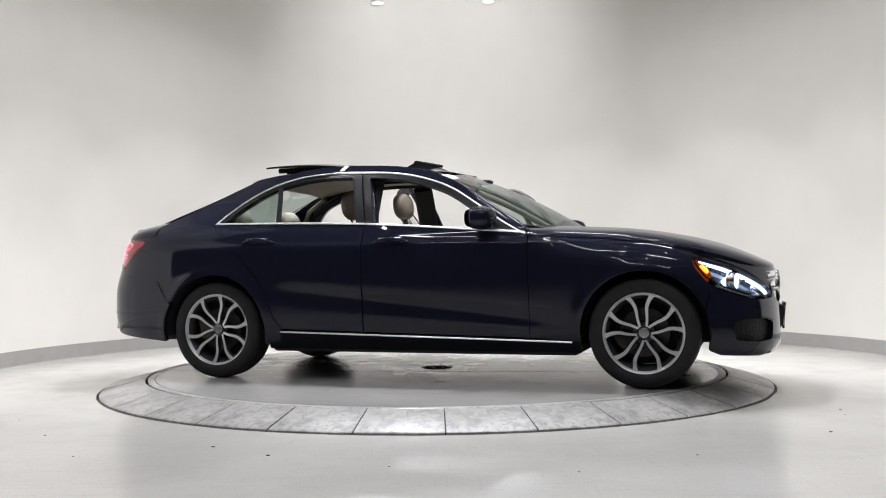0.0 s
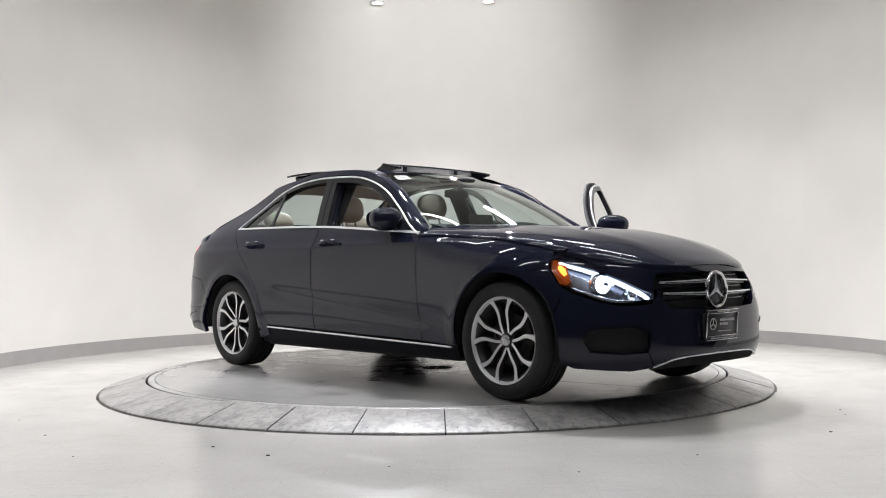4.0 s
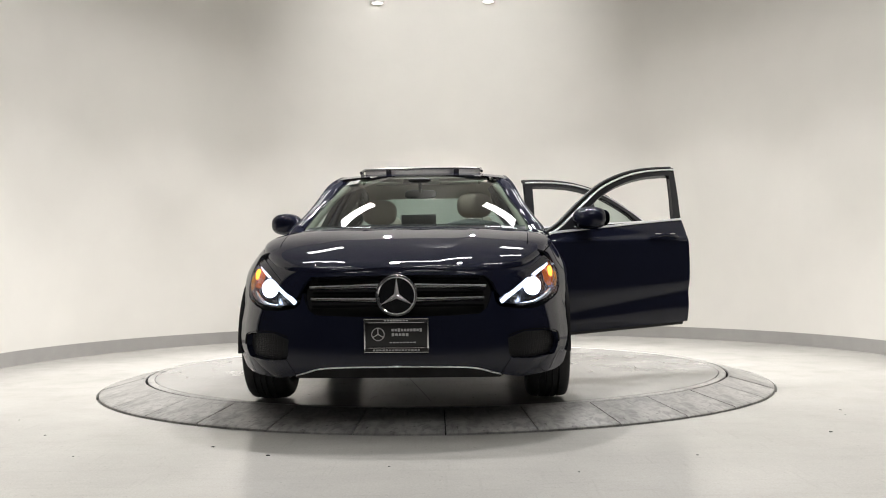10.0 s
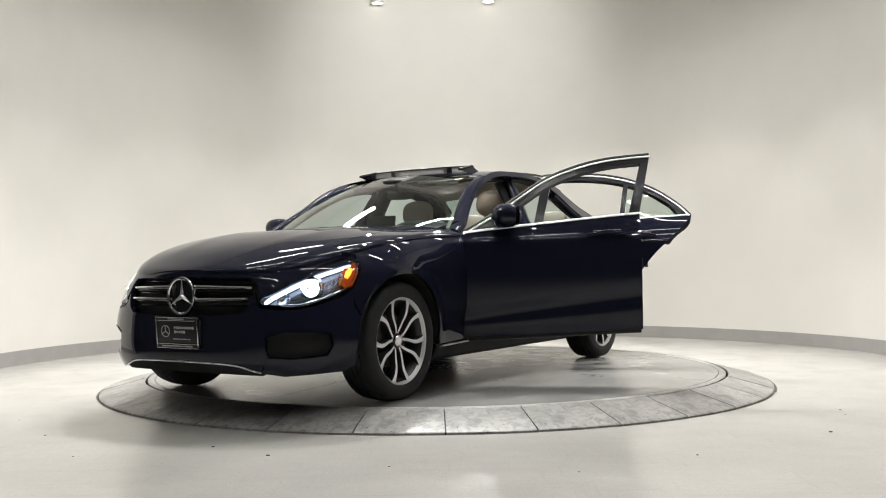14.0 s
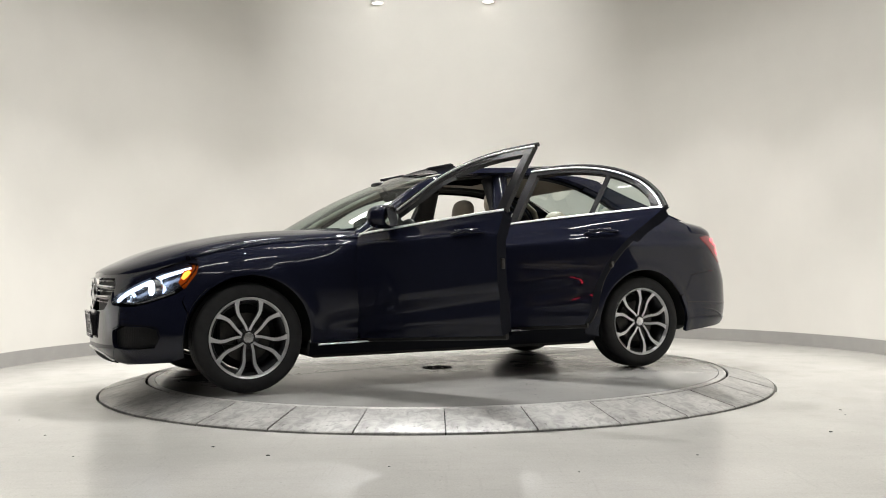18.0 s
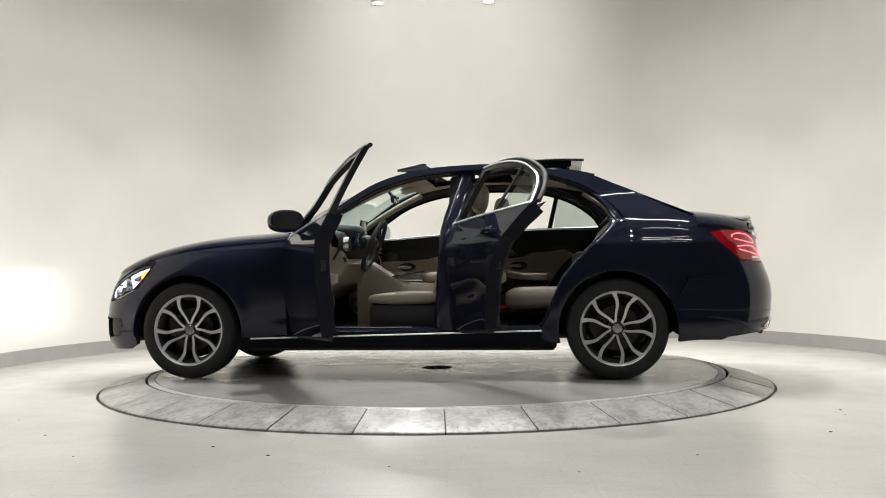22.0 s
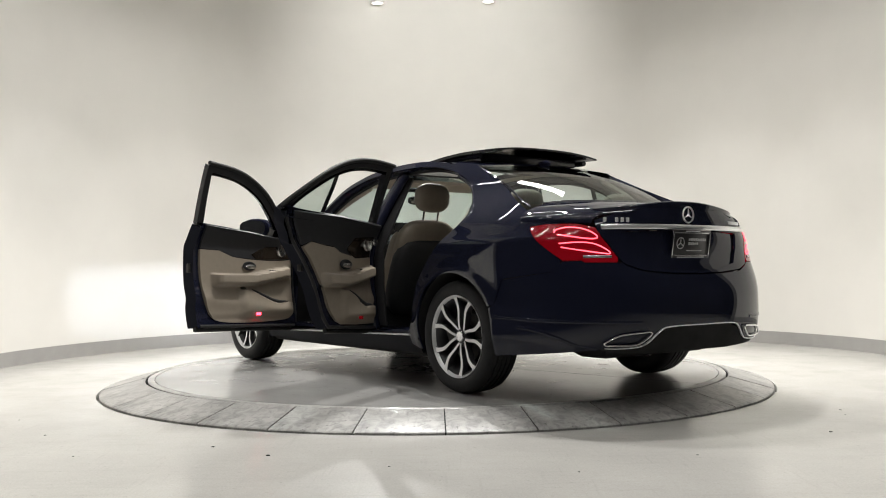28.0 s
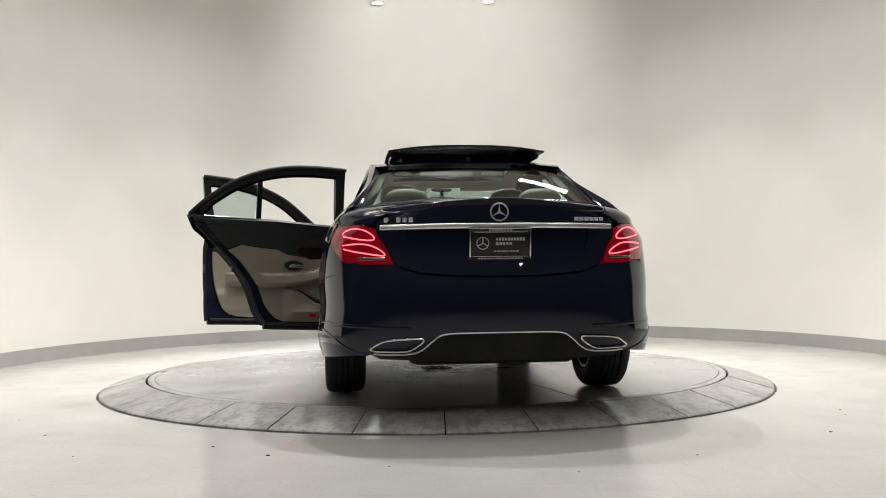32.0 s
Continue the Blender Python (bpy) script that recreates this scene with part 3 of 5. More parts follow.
# wings, quarters, sills
for s in (1, -1):
    out = (0, s, 0)
    lower = [(x, z) for x, z in FRONT_CUT if z < 0.88]
    edge = [(x + 0.005, z) for x, z in lower]
    shoulder = [(lerp(.74, 1.705, i / 16), HOOD_S(lerp(.74, 1.705, i / 16)) - 1e-3) for i in range(17)]
    wing = Skin().add([(1.046, strip_z(1.05) + .014), (.9, strip_z(.9) + .014)] + edge + shoulder + [(1.699, .764), (1.697, .757), (1.714, .708), (1.771, .637), (1.795, .55)] + arch(1.42, .372, 22, 184, 30),
                      side(s), out, (0.04, 0.015))
    line = [(x, a_y(x, lerp(.655, .675, smooth01((x - .8) / .6)) if x < 1.5 else lerp(.675, .655, (x - 1.5) / .3))) for x in (1.75, 1.6, 1.4, 1.2, 1.0, .86, .72, .62)]
    wing.add([(.62, 0.0), (.8, 0), (1.0, 0), (1.2, 0), (1.4, 0), (1.6, 0), (1.75, 0)] + line, top(1, s), (0, s, 1), (0.05, 0.06))
    wing.build("front_wing", M_PAINT, car)
    door_edge = [(x - 0.005, z) for x, z in REAR_CUT]
    dlo_rear = [(x - 0.004 if x < -1.2 else x, z + 0.004) for x, z in DLO_LINE]
    rear_glass = [(x, roof_edge(x).z + .002) for x in (-1.08, -1.14, -1.20, -1.26)] + through_pts(C_EDGE, 4)
    rail = [(x, z + 0.028 + 0.012 * smooth01((.6 - x) / .5)) for x, z in reversed(DLO_LINE) if x > -1.05]
    quarter = Skin().add([(-1.03, .235), (-.94, .26)] + door_edge + dlo_rear + rail + rear_glass +
                         [(-1.935, 1.0), (-1.94, .964), (-2.05, .958), (-2.15, .952), (-2.15, .947), (-2.09, .948), (-2.008, .937), (-2.02, .91), (-2.08, .855), (-2.16, .79), (-2.20, .755), (-2.20, .70), (-1.86, .66), (-1.79, .52)] + arch(-1.42, .372, 150, -14, 30),
                         side(s), out, (0.04, 0.015))
    quarter.add([(x, 0.0) for x in (-1.93, -2.0, -2.1, -2.2, -2.27)] + [(x, a_y(x, y, -1)) for x, y in ((-2.285, .56), (-2.2, .597), (-2.05, .607), (-1.93, .607))], top(-1, s), (0, s, 1), (0.04, 0.06))
    quarter.build("rear_quarter", M_PAINT, car)
    sill = Skin().add([(lerp(-1.03, 1.05, i / 20), .205) for i in range(21)] + [(x, strip_z(x) + .012) for x in [lerp(1.05, -1.03, i / 20) for i in range(21)]],
                      side(s, -0.006), out, (0.08, 0.03), hem=0.05)
    sill.build("sill", M_SILL, car)
    chrome = tube([side(s, 0.0)(lerp(-.94, .995, i / 24), strip_z(lerp(-.94, .995, i / 24))) for i in range(25)], 0.0062, 6, flat=1.0)
    part("sill_strip", chrome, M_TRIM, car, "bright chrome strip")

# bonnet
rear_edge = [(.955 - .20 * (y / .66) ** 2, y) for y in (0.0, .12, .24, .36, .48, .58, .65)]
side_line = [(.8, .657), (1.0, .662), (1.2, .668), (1.4, .671), (1.6, .664), (1.75, .652)]
EDGE_A = 0.006
front_edge = [(x, EDGE_A) for x in (1.756, 1.775, 1.85, 1.92, 1.98, 2.03, 2.07, 2.10, 2.13, 2.148)] + [(2.160, .16), (2.166, .55), (2.168, 1.05), (2.169, math.pi / 2)]
bonnet = Skin().add([(x, a_y(x, y) if y > 0 else math.pi / 2) for x, y in rear_edge + side_line] + front_edge, top(1, 1), (0, 0, 1), (0.03, 0.05), hem=0.008)
bonnet.mirror().build("bonnet", M_PAINT, car)


def fz(pts, end=1):
    """Front or rear outline points ('x' or 'y', value, z) to (psi, z)."""
    return [((psi_x(v, z, end) if k == "x" else psi_y(v, z, end)) if v != 0 or k == "x" else math.pi / 2, z) for k, v, z in pts]


LAMP = fz([("x", 1.700, .760), ("x", 1.765, .770), ("y", .775, .754), ("y", .70, .706), ("y", .62, .648), ("y", .55, .597), ("y", .495, .553),
           ("y", .505, .536), ("y", .60, .526), ("y", .68, .528), ("y", .735, .548), ("x", 1.845, .592), ("x", 1.775, .640), ("x", 1.718, .71)])
# front bumper cover, upper nose round the lamps and the grille, lower face
GR_TOP, GR_BOT = .700, .505
lip = Skin()
lip.add(fz([("x", 1.80, .545), ("x", 1.768, .634), ("x", 1.840, .586), ("y", .737, .541), ("y", .68, .521), ("y", .60, .519), ("y", .505, .529), ("y", .478, .56),
            ("y", .465, .61), ("y", .44, .53), ("y", .40, .500), ("y", .25, .492), ("y", 0, .490), ("y", 0, .245), ("y", .3, .243), ("y", .39, .234), ("y", .45, .216), ("y", .497, .204),
            ("y", .550, .283), ("y", .540, .31), ("y", .535, .380), ("y", .62, .410), ("y", .755, .406), ("x", 1.938, .392), ("x", 1.924, .335), ("x", 1.945, .285), ("y", .66, .272), ("y", .5525, .2815),
            ("y", .50, .2025), ("y", .6, .185), ("x", 1.85, .20), ("x", 1.792, .228), ("x", 1.797, .325), ("x", 1.790, .39), ("x", 1.771, .466)]),
        corner(1, 1), (1, 0.5, 0), (0.035, 0.03), hem=0.03)
lip.mirror().build("front_bumper", M_PAINT, car)
NOSE_TOP = [("y", q.y if q.y > 1e-3 else 0, q.z - .002) for q in (top(1, 1)(x, a) for x, a in reversed(front_edge[10:]))] + \
    [("x", x, HOOD_S(x) + .001) for x in (2.148, 2.13, 2.10, 2.07, 2.03, 1.98, 1.92, 1.85, 1.77, 1.712)]
nose = Skin().add(fz(NOSE_TOP) + [(q[0], q[1] + .004) for q in LAMP[:6]] + fz([("y", .505, .58), ("y", .49, .60), ("y", .468, .65), ("y", .43, .685), ("y", .2, .690), ("y", 0, .690)]),
                  corner(1, 1), (1, 0.2, 0.2), (0.05, 0.03), hem=0.02)
nose.mirror().build("nose_panel", M_PAINT, car)

# boot lid and rear bumper
deck = Skin().add([(x, a_y(x, y, -1) if y > 0 else math.pi / 2) for x, y in
                   [(-1.86, 0), (-1.855, .2), (-1.84, .4), (-1.835, .56), (-1.90, .60), (-2.05, .60), (-2.2, .59), (-2.29, .55), (-2.34, .45), (-2.365, .3), (-2.375, .15), (-2.378, 0)]],
                  top(-1, 1), (0, 0, 1), (0.04, 0.05))
lid_out = fz([("y", 0, 1.035), ("y", .3, 1.03), ("y", .5, 1.00), ("y", .61, .960), ("y", .612, .91), ("y", .572, .84), ("y", .533, .765), ("y", .50, .73), ("y", .40, .70), ("y", .2, .685), ("y", 0, .682),
              ("y", 0, .70), ("y", .2, .703), ("y", .36, .735), ("y", .44, .82), ("y", .46, .905), ("y", .2, .915), ("y", 0, .915)], -1)
deck.add(lid_out, corner(-1, 1), (-1, 0, 0), (0.04, 0.03))
boot = deck.mirror().build("boot_lid", M_PAINT, car)
rec = Skin().add(fz([("y", 0, .912), ("y", .2, .912), ("y", .465, .90), ("y", .44, .81), ("y", .36, .73), ("y", .2, .70), ("y", 0, .697)], -1), corner(-1, 1, -0.016), (-1, 0, 0), (0.05, 0.04))
rec.mirror().build("plate_recess", M_PAINT, boot)
TLAMP = fz([("x", -2.010, .935), ("x", -2.09, .946), ("x", -2.20, .947), ("y", .68, .944), ("y", .618, .925), ("y", .578, .84), ("y", .538, .765), ("y", .545, .745), ("y", .70, .746), ("x", -2.28, .756), ("x", -2.205, .758), ("x", -2.165, .788), ("x", -2.085, .853), ("x", -2.026, .908)], -1)
rb = Skin().add(fz([("x", -1.80, .53), ("x", -1.865, .655), ("x", -2.17, .695), ("x", -2.21, .75), ("x", -2.28, .752), ("y", .70, .742), ("y", .53, .740), ("y", .49, .72), ("y", .40, .69), ("y", .2, .676), ("y", 0, .673),
                    ("y", 0, .40), ("y", .25, .40), ("y", .34, .385), ("y", .42, .315), ("y", .66, .295), ("x", -2.1, .27), ("x", -1.795, .245), ("x", -1.798, .325), ("x", -1.786, .41), ("x", -1.754, .50)], -1), corner(-1, 1), (-1, 0.5, 0), (0.035, 0.03), hem=0.03)
rb.mirror().build("rear_bumper", M_PAINT, car)


# roof, glass and pillars
ROOF_C = spl([-1.34, -1.1, -.8, -.45, -.2, 0, .16], [1.358, 1.402, 1.432, 1.440, 1.428, 1.404, 1.376])


def loft(rows, mat, name, parent, label="", smooth=60):
    """A sheet through rows of points, thickened inwards by nothing: panes and pillars."""
    b = bmesh.new()
    vs = [[b.verts.new(q) for q in r] for r in rows]
    for a, c in zip(vs, vs[1:]):
        for i in range(len(a) - 1):
            b.faces.new((a[i], a[i + 1], c[i + 1], c[i]))
    bmesh.ops.recalc_face_normals(b, faces=b.faces)
    return part(name, b, mat, parent, label, smooth)


def roof_pt(x, k):
    e = roof_edge(x)
    return Vector((x, e.y * k, lerp(ROOF_C(x), e.z, abs(k) ** 3.3)))


HW_F = lambda t: lerp(.535, .738, t)


def screen_pt(t, k):
    """Windscreen: t from the roof to the scuttle, k across."""
    x = lerp(.14, .965, t) - lerp(.12, .26, t) * k * k
    z = lerp(1.383, .985, t) - lerp(.035, .02, t) * k * k + .03 * math.sin(math.pi * t)
    return Vector((x, HW_F(t) * k, z))


def rear_pt(t, k):
    x = lerp(-1.31, -1.87, t) + lerp(.05, .05, t) * k * k - 0.0
    z = lerp(1.368, 1.112, t) - lerp(.03, .045, t) * k * k + .018 * math.sin(math.pi * t)
    return Vector((x, lerp(.535, .675, t) * k, z))


def kk(n, a=-1.0, b=1.0):
    return [lerp(a, b, i / n) for i in range(n + 1)]


def roof_sheet():
    """The roof with the opening over the front seats."""
    rows = []
    for x0, x1, full in ((.14, -.10, 1), (-.10, -.72, 0), (-.72, -1.31, 1)):
        rows.append((x0, x1, full))
    b = bmesh.new()
    for x0, x1, full in rows:
        spans = [(-1, 1)] if full else [(-1, -.72), (.72, 1)]
        for k0, k1 in spans:
            n, m = 10, 16 if full else 4
            g = [[b.verts.new(roof_pt(lerp(x0 - (.12 * min(abs(lerp(k0, k1, j / m)) * 1.08, 1) ** 2 if x0 > .1 else 0), x1, i / n), lerp(k0, k1, j / m))) for j in range(m + 1)] for i in range(n + 1)]
            for i in range(n):
                for j in range(m):
                    b.faces.new((g[i][j], g[i][j + 1], g[i + 1][j + 1], g[i + 1][j]))
    bmesh.ops.recalc_face_normals(b, faces=b.faces)
    for f in b.faces:
        if f.normal.z < 0:
            f.normal_flip()
    return b


part("roof", roof_sheet(), M_PAINT, car, smooth=50)
loft([[screen_pt(t, k) for k in kk(24)] for t in kk(14, 0, 1)], M_WIND, "windscreen", car, "clear curved windscreen")
loft([[rear_pt(t, k) for k in kk(20)] for t in kk(12, 0, 1)], M_TINT, "rear_window", car, "lightly tinted rear window")
for s in (1, -1):
    rows = []
    for i in range(15):
        t = i / 14
        a = screen_pt(t, s * 1.0)
        x = lerp(.10, .74, t)
        z = DLO_TOP(x) + 0.008 + .026 * smooth01((.45 - x) / .4)
        c = Vector((x, s * half(x, z), z))
        mid = (a + c) / 2 + Vector((0.012, s * 0.012, 0.012))
        rows.append([a, a * .5 + mid * .5 + Vector((.003, s * .003, .004)), mid, c * .5 + mid * .5 + Vector((.003, s * .004, .003)), c])
    loft(rows, M_PAINT, "a_pillar", car)
    rows = []
    for i in range(17):
        t = i / 16
        a, a2 = rear_pt(t, s), rear_pt(t, s * .92)
        x = lerp(C_EDGE[0][0], C_EDGE[-1][0], t)
        z = C_LINE(x)
        c = side(s)(x, z)
        ta, tc = (a - a2).normalized(), (side(s)(x, z - .01) - c).normalized()
        span = (c - a).length * .75
        rows.append([a * (2 * u ** 3 - 3 * u * u + 1) + ta * span * (u ** 3 - 2 * u * u + u) + c * (3 * u * u - 2 * u ** 3) + tc * span * (u ** 3 - u * u) for u in kk(9, 0, 1)])
    loft(rows, M_PAINT, "c_pillar", car)

# wheels
SPOKE_OFF = spl([.044, .075, .10, .13, .157, .19, .225], [.0075, .021, .034, .051, .0625, .0675, .067])
SPOKE_W = spl([.044, .10, .15, .19, .205, .225], [.0085, .0092, .0110, .0130, .0150, .024])
def wheel_thing():
    """One alloy wheel with its tyre; y points outwards."""
    w = new("wheel")
    tyre = lathe([(.226, -.10), (.240, -.112), (.275, -.116), (.305, -.108), (.320, -.090), (.3245, -.066), (.3255, -.054), (.317, -.052), (.317, -.046), (.3265, -.044), (.3275, -.020), (.318, -.018), (.318, -.012), (.328, -.010), (.328, .010), (.318, .012), (.318, .018), (.3275, .020), (.3265, .044), (.317, .046), (.317, .052), (.3255, .054), (.3245, .066), (.321, .088), (.315, .100), (.305, .108), (.280, .1145), (.256, .113), (.243, .105), (.228, .088), (.222, -.09)], 64, "y", close=True)
    part("tyre", tyre, M_RUBBER, w, "black rubber tyre", 40)
    part("rim", lathe([(.214, .084), (.219, .094), (.224, .101), (.229, .104), (.231, .098), (.226, .088), (.219, .078)], 72, "y", close=True), M_RIM, w, "machined silver rim lip", 40)
    part("rim_barrel", lathe([(.214, .085), (.206, .06), (.198, .02), (.195, -.09), (.205, -.095), (.205, -.1), (.190, -.098), (.190, .02), (.200, .07)], 64, "y", close=True), M_RIMDARK, w, "dark grey rim barrel", 40)
    for k in range(5):
        for s in (1, -1):
            b = bmesh.new()
            prof = []
            for i in range(15):
                t = i / 14
                r = lerp(.040, .222, t)
                a = 2 * math.pi * k / 5 + s * math.asin(min(SPOKE_OFF(r), r * .6) / r)
                prof.append((r, a, SPOKE_W(r), lerp(.068, .094, t ** .7), .020))
            rows = []
            for r, a, wd, yy, th in prof:
                row = []
                for dy, dw in ((0, -.86), (0, .86), (-.004, 1), (-th * 1.9, .8), (-th * 1.9, -.8), (-.004, -1)):
                    aa = a + dw * wd / r
                    row.append(b.verts.new((r * math.sin(aa), yy + dy, r * math.cos(aa))))
                rows.append(row)
            for q, c in zip(rows, rows[1:]):
                for i in range(6):
                    b.faces.new((q[i], q[(i + 1) % 6], c[(i + 1) % 6], c[i]))
            b.faces.new(rows[0])
            b.faces.new(rows[-1])
            bmesh.ops.recalc_face_normals(b, faces=b.faces)
            spoke = part("spoke", b, M_RIM, w, smooth=25)
            spoke.data.materials.append(M_RIMDARK)
            for p in spoke.data.polygons:
                p.material_index = 0 if p.normal.y > .75 else 1
    part("hub", lathe([(.060, .02), (.060, .050), (.050, .060), (.040, .068), (.034, .066), (0, .066)], 32, "y"), M_RIMDARK, w, "grey painted hub", 30)
    part("hub_cap", lathe([(.032, .066), (.032, .076), (.028, .080), (0, .081)], 24, "y"), M_SATIN, w, "silver hub cap", 30)
    for k in range(5):
        a = 2 * math.pi * k / 5
        part("bolt", lathe([(.0115, .05), (.0115, .066), (.008, .068), (.007, .060), (0, .060)], 8, "y", m=Matrix.Translation((.052 * math.sin(a + .63), .006, .052 * math.cos(a + .63)))), M_RIMDARK, w)
    disc_b = lathe([(.07, .02), (.145, .02), (.145, -.005), (.07, -.005)], 40, "y", close=True)
    part("brake_disc", disc_b, M_BRAKE, w, "grey iron brake disc", 30)
    part("wheel_back", lathe([(0, -.03), (.19, -.03), (.19, -.06), (0, -.06)], 32, "y"), M_UNDER, w)
    cal = box(.10, .06, .14, (.115, .01, .03), 0.015)
    part("brake_caliper", cal, M_BRAKE, w, "grey brake caliper")
    for ob in w.children:
        if ob.name.split(".")[0] in ("rim", "rim_barrel", "spoke"):
            ob.data.transform(Matrix.Diagonal((1.04, 1, 1.04, 1)))
    return w


wheel = wheel_thing()
wheel.parent = car
wheel.matrix_basis = pose(1.42, .768, .328, 0, 0, 0)
for x, y, turn, roll in ((-1.42, .768, 0, 23), (1.42, -.768, 180, 41), (-1.42, -.768, 180, 12)):
    copy_thing(wheel, pose(x, y, .328, 0, 0, turn) @ pose(0, 0, 0, 0, roll, 0)).parent = car



def offset_line(line, d):
    """A side-view line moved by d to its right-hand side (inwards for the window line)."""
    out = []
    for i, q in enumerate(line):
        a, c = Vector(line[max(i - 1, 0)]), Vector(line[min(i + 1, len(line) - 1)])
        t = (c - a).normalized()
        out.append((q[0] + t.y * d, q[1] - t.x * d))
    return out


def strip_on(f, line, width, thick, name, mat, parent, label=""):
    """A flat bar of metal along a line on a surface."""
    b = bmesh.new()
    rows = []
    h = 2e-3
    for i, (u, v) in enumerate(line):
        q = f(u, v)
        a, c = f(*line[max(i - 1, 0)]), f(*line[min(i + 1, len(line) - 1)])
        t = (c - a).normalized()
        n = (f(u + h, v) - q).cross(f(u, v + h) - q)
        n = n.normalized() if n.length > 1e-12 else Vector((0, 0, 1))
        if n.dot(Vector((q.x * .6, q.y, q.z - .6))) < 0:
            n = -n
        w = n.cross(t).normalized() * (width(i / (len(line) - 1)) if callable(width) else width) / 2
        rows.append([b.verts.new(q + e) for e in (-w - n * .006, -w + n * thick * .6, -w * .7 + n * thick, w * .7 + n * thick, w + n * thick * .6, w - n * .006)])
    for r, c in zip(rows, rows[1:]):
        for i in range(6):
            b.faces.new((r[i], r[(i + 1) % 6], c[(i + 1) % 6], c[i]))
    b.faces.new(rows[0])
    b.faces.new(rows[-1])
    bmesh.ops.recalc_face_normals(b, faces=b.faces)
    return part(name, b, mat, parent, label, 40)


def pane(outline, f, hint, mat, name, parent, label="", cell=(0.06, 0.06)):
    return Skin().add(outline, f, hint, cell, hem=0).build(name, mat, parent, label)


def blob(cx, cy, cz, sx, sy, sz, name, mat, parent, label="", power=3.0, n=20, m=None, bm=None):
    """A padded form: a superellipsoid."""
    b = bmesh.new()
    bmesh.ops.create_uvsphere(b, u_segments=n, v_segments=n // 2 + 2, radius=1)
    for v in b.verts:
        q = v.co
        k = (abs(q.x) ** power + abs(q.y) ** power + abs(q.z) ** power) ** (1 / power)
        v.co = Vector((q.x / k * sx / 2, q.y / k * sy / 2, q.z / k * sz / 2))
    bmesh.ops.transform(b, matrix=Matrix.Translation((cx, cy, cz)) @ (m or Matrix()), verts=b.verts)
    if bm is not None:
        return merged(bm, b)
    return part(name, b, mat, parent, label, 60) if name else b




def door_handle(x, z, s, parent):
    f = side(s)
    pts = [f(x + lerp(-.115, .115, i / 10), z - .004 * abs(i - 5)) + Vector((0, s * (.006 + .026 * math.sin(math.pi * i / 10) ** .5), 0)) for i in range(11)]
    part("door_handle", tube(pts, [.011 + .006 * math.sin(math.pi * i / 10) for i in range(11)], 10, flat=.75), M_PAINT, parent, "body-coloured pull handle", 50)
    bowl = Skin().add([(x + .085 * math.cos(a), z - .004 + .03 * math.sin(a)) for a in [2 * math.pi * i / 20 for i in range(20)]], side(s, .002), (0, s, 0), (.05, .05), hem=0)
    bowl.build("handle_bowl", M_PAINT, parent)
    strip_on(side(s, .036), [(x + lerp(-.08, .08, i / 8), z + .004) for i in range(9)], .006, .003, "handle_trim", M_CHROME, parent, "thin chrome trim")


def mirror_unit(s, parent):
    f = side(s)
    root = f(.50, .985)
    my, mw = (.905, .23) if s > 0 else (.885, .20)
    shell = blob(.450, s * my, 1.030, .175, mw, .145, "mirror_housing", M_PAINT, parent, "body-coloured mirror housing", 2.5, 28, Matrix.Rotation(radians(s * 14), 4, "Z"))
    back = lambda y: .405 - (s * y - my) * .30
    for v in shell.data.vertices:
        if v.co.x < back(v.co.y):
            v.co.x = lerp(v.co.x, back(v.co.y), .85)
    arm = tube([root + Vector((0, -s * .04, -.01)), root + Vector((-.01, s * .02, -.012)), Vector((.465, s * .86, .995))], [.035, .03, .028], 10, flat=.5)
    part("mirror_arm", arm, M_BLACK, parent, "gloss black mirror foot", 50)
    face = bmesh.new()
    ring_v = [face.verts.new((back(s * my + mw * .41 * math.copysign(abs(math.cos(a)) ** .7, math.cos(a))) - .016, s * my + mw * .41 * math.copysign(abs(math.cos(a)) ** .7, math.cos(a)), 1.030 + .056 * math.copysign(abs(math.sin(a)) ** .7, math.sin(a)))) for a in [2 * math.pi * i / 28 for i in range(28)]]
    face.faces.new(ring_v)
    part("mirror_glass", face, M_MIRROR, parent, "flat mirror glass")
    part("mirror_indicator", tube([Vector((.535 - .012 * abs(i - 3), s * (my - .045 + mw * .12 * i), 1.036)) for i in range(6)], .005, 6), M_LENS, parent)


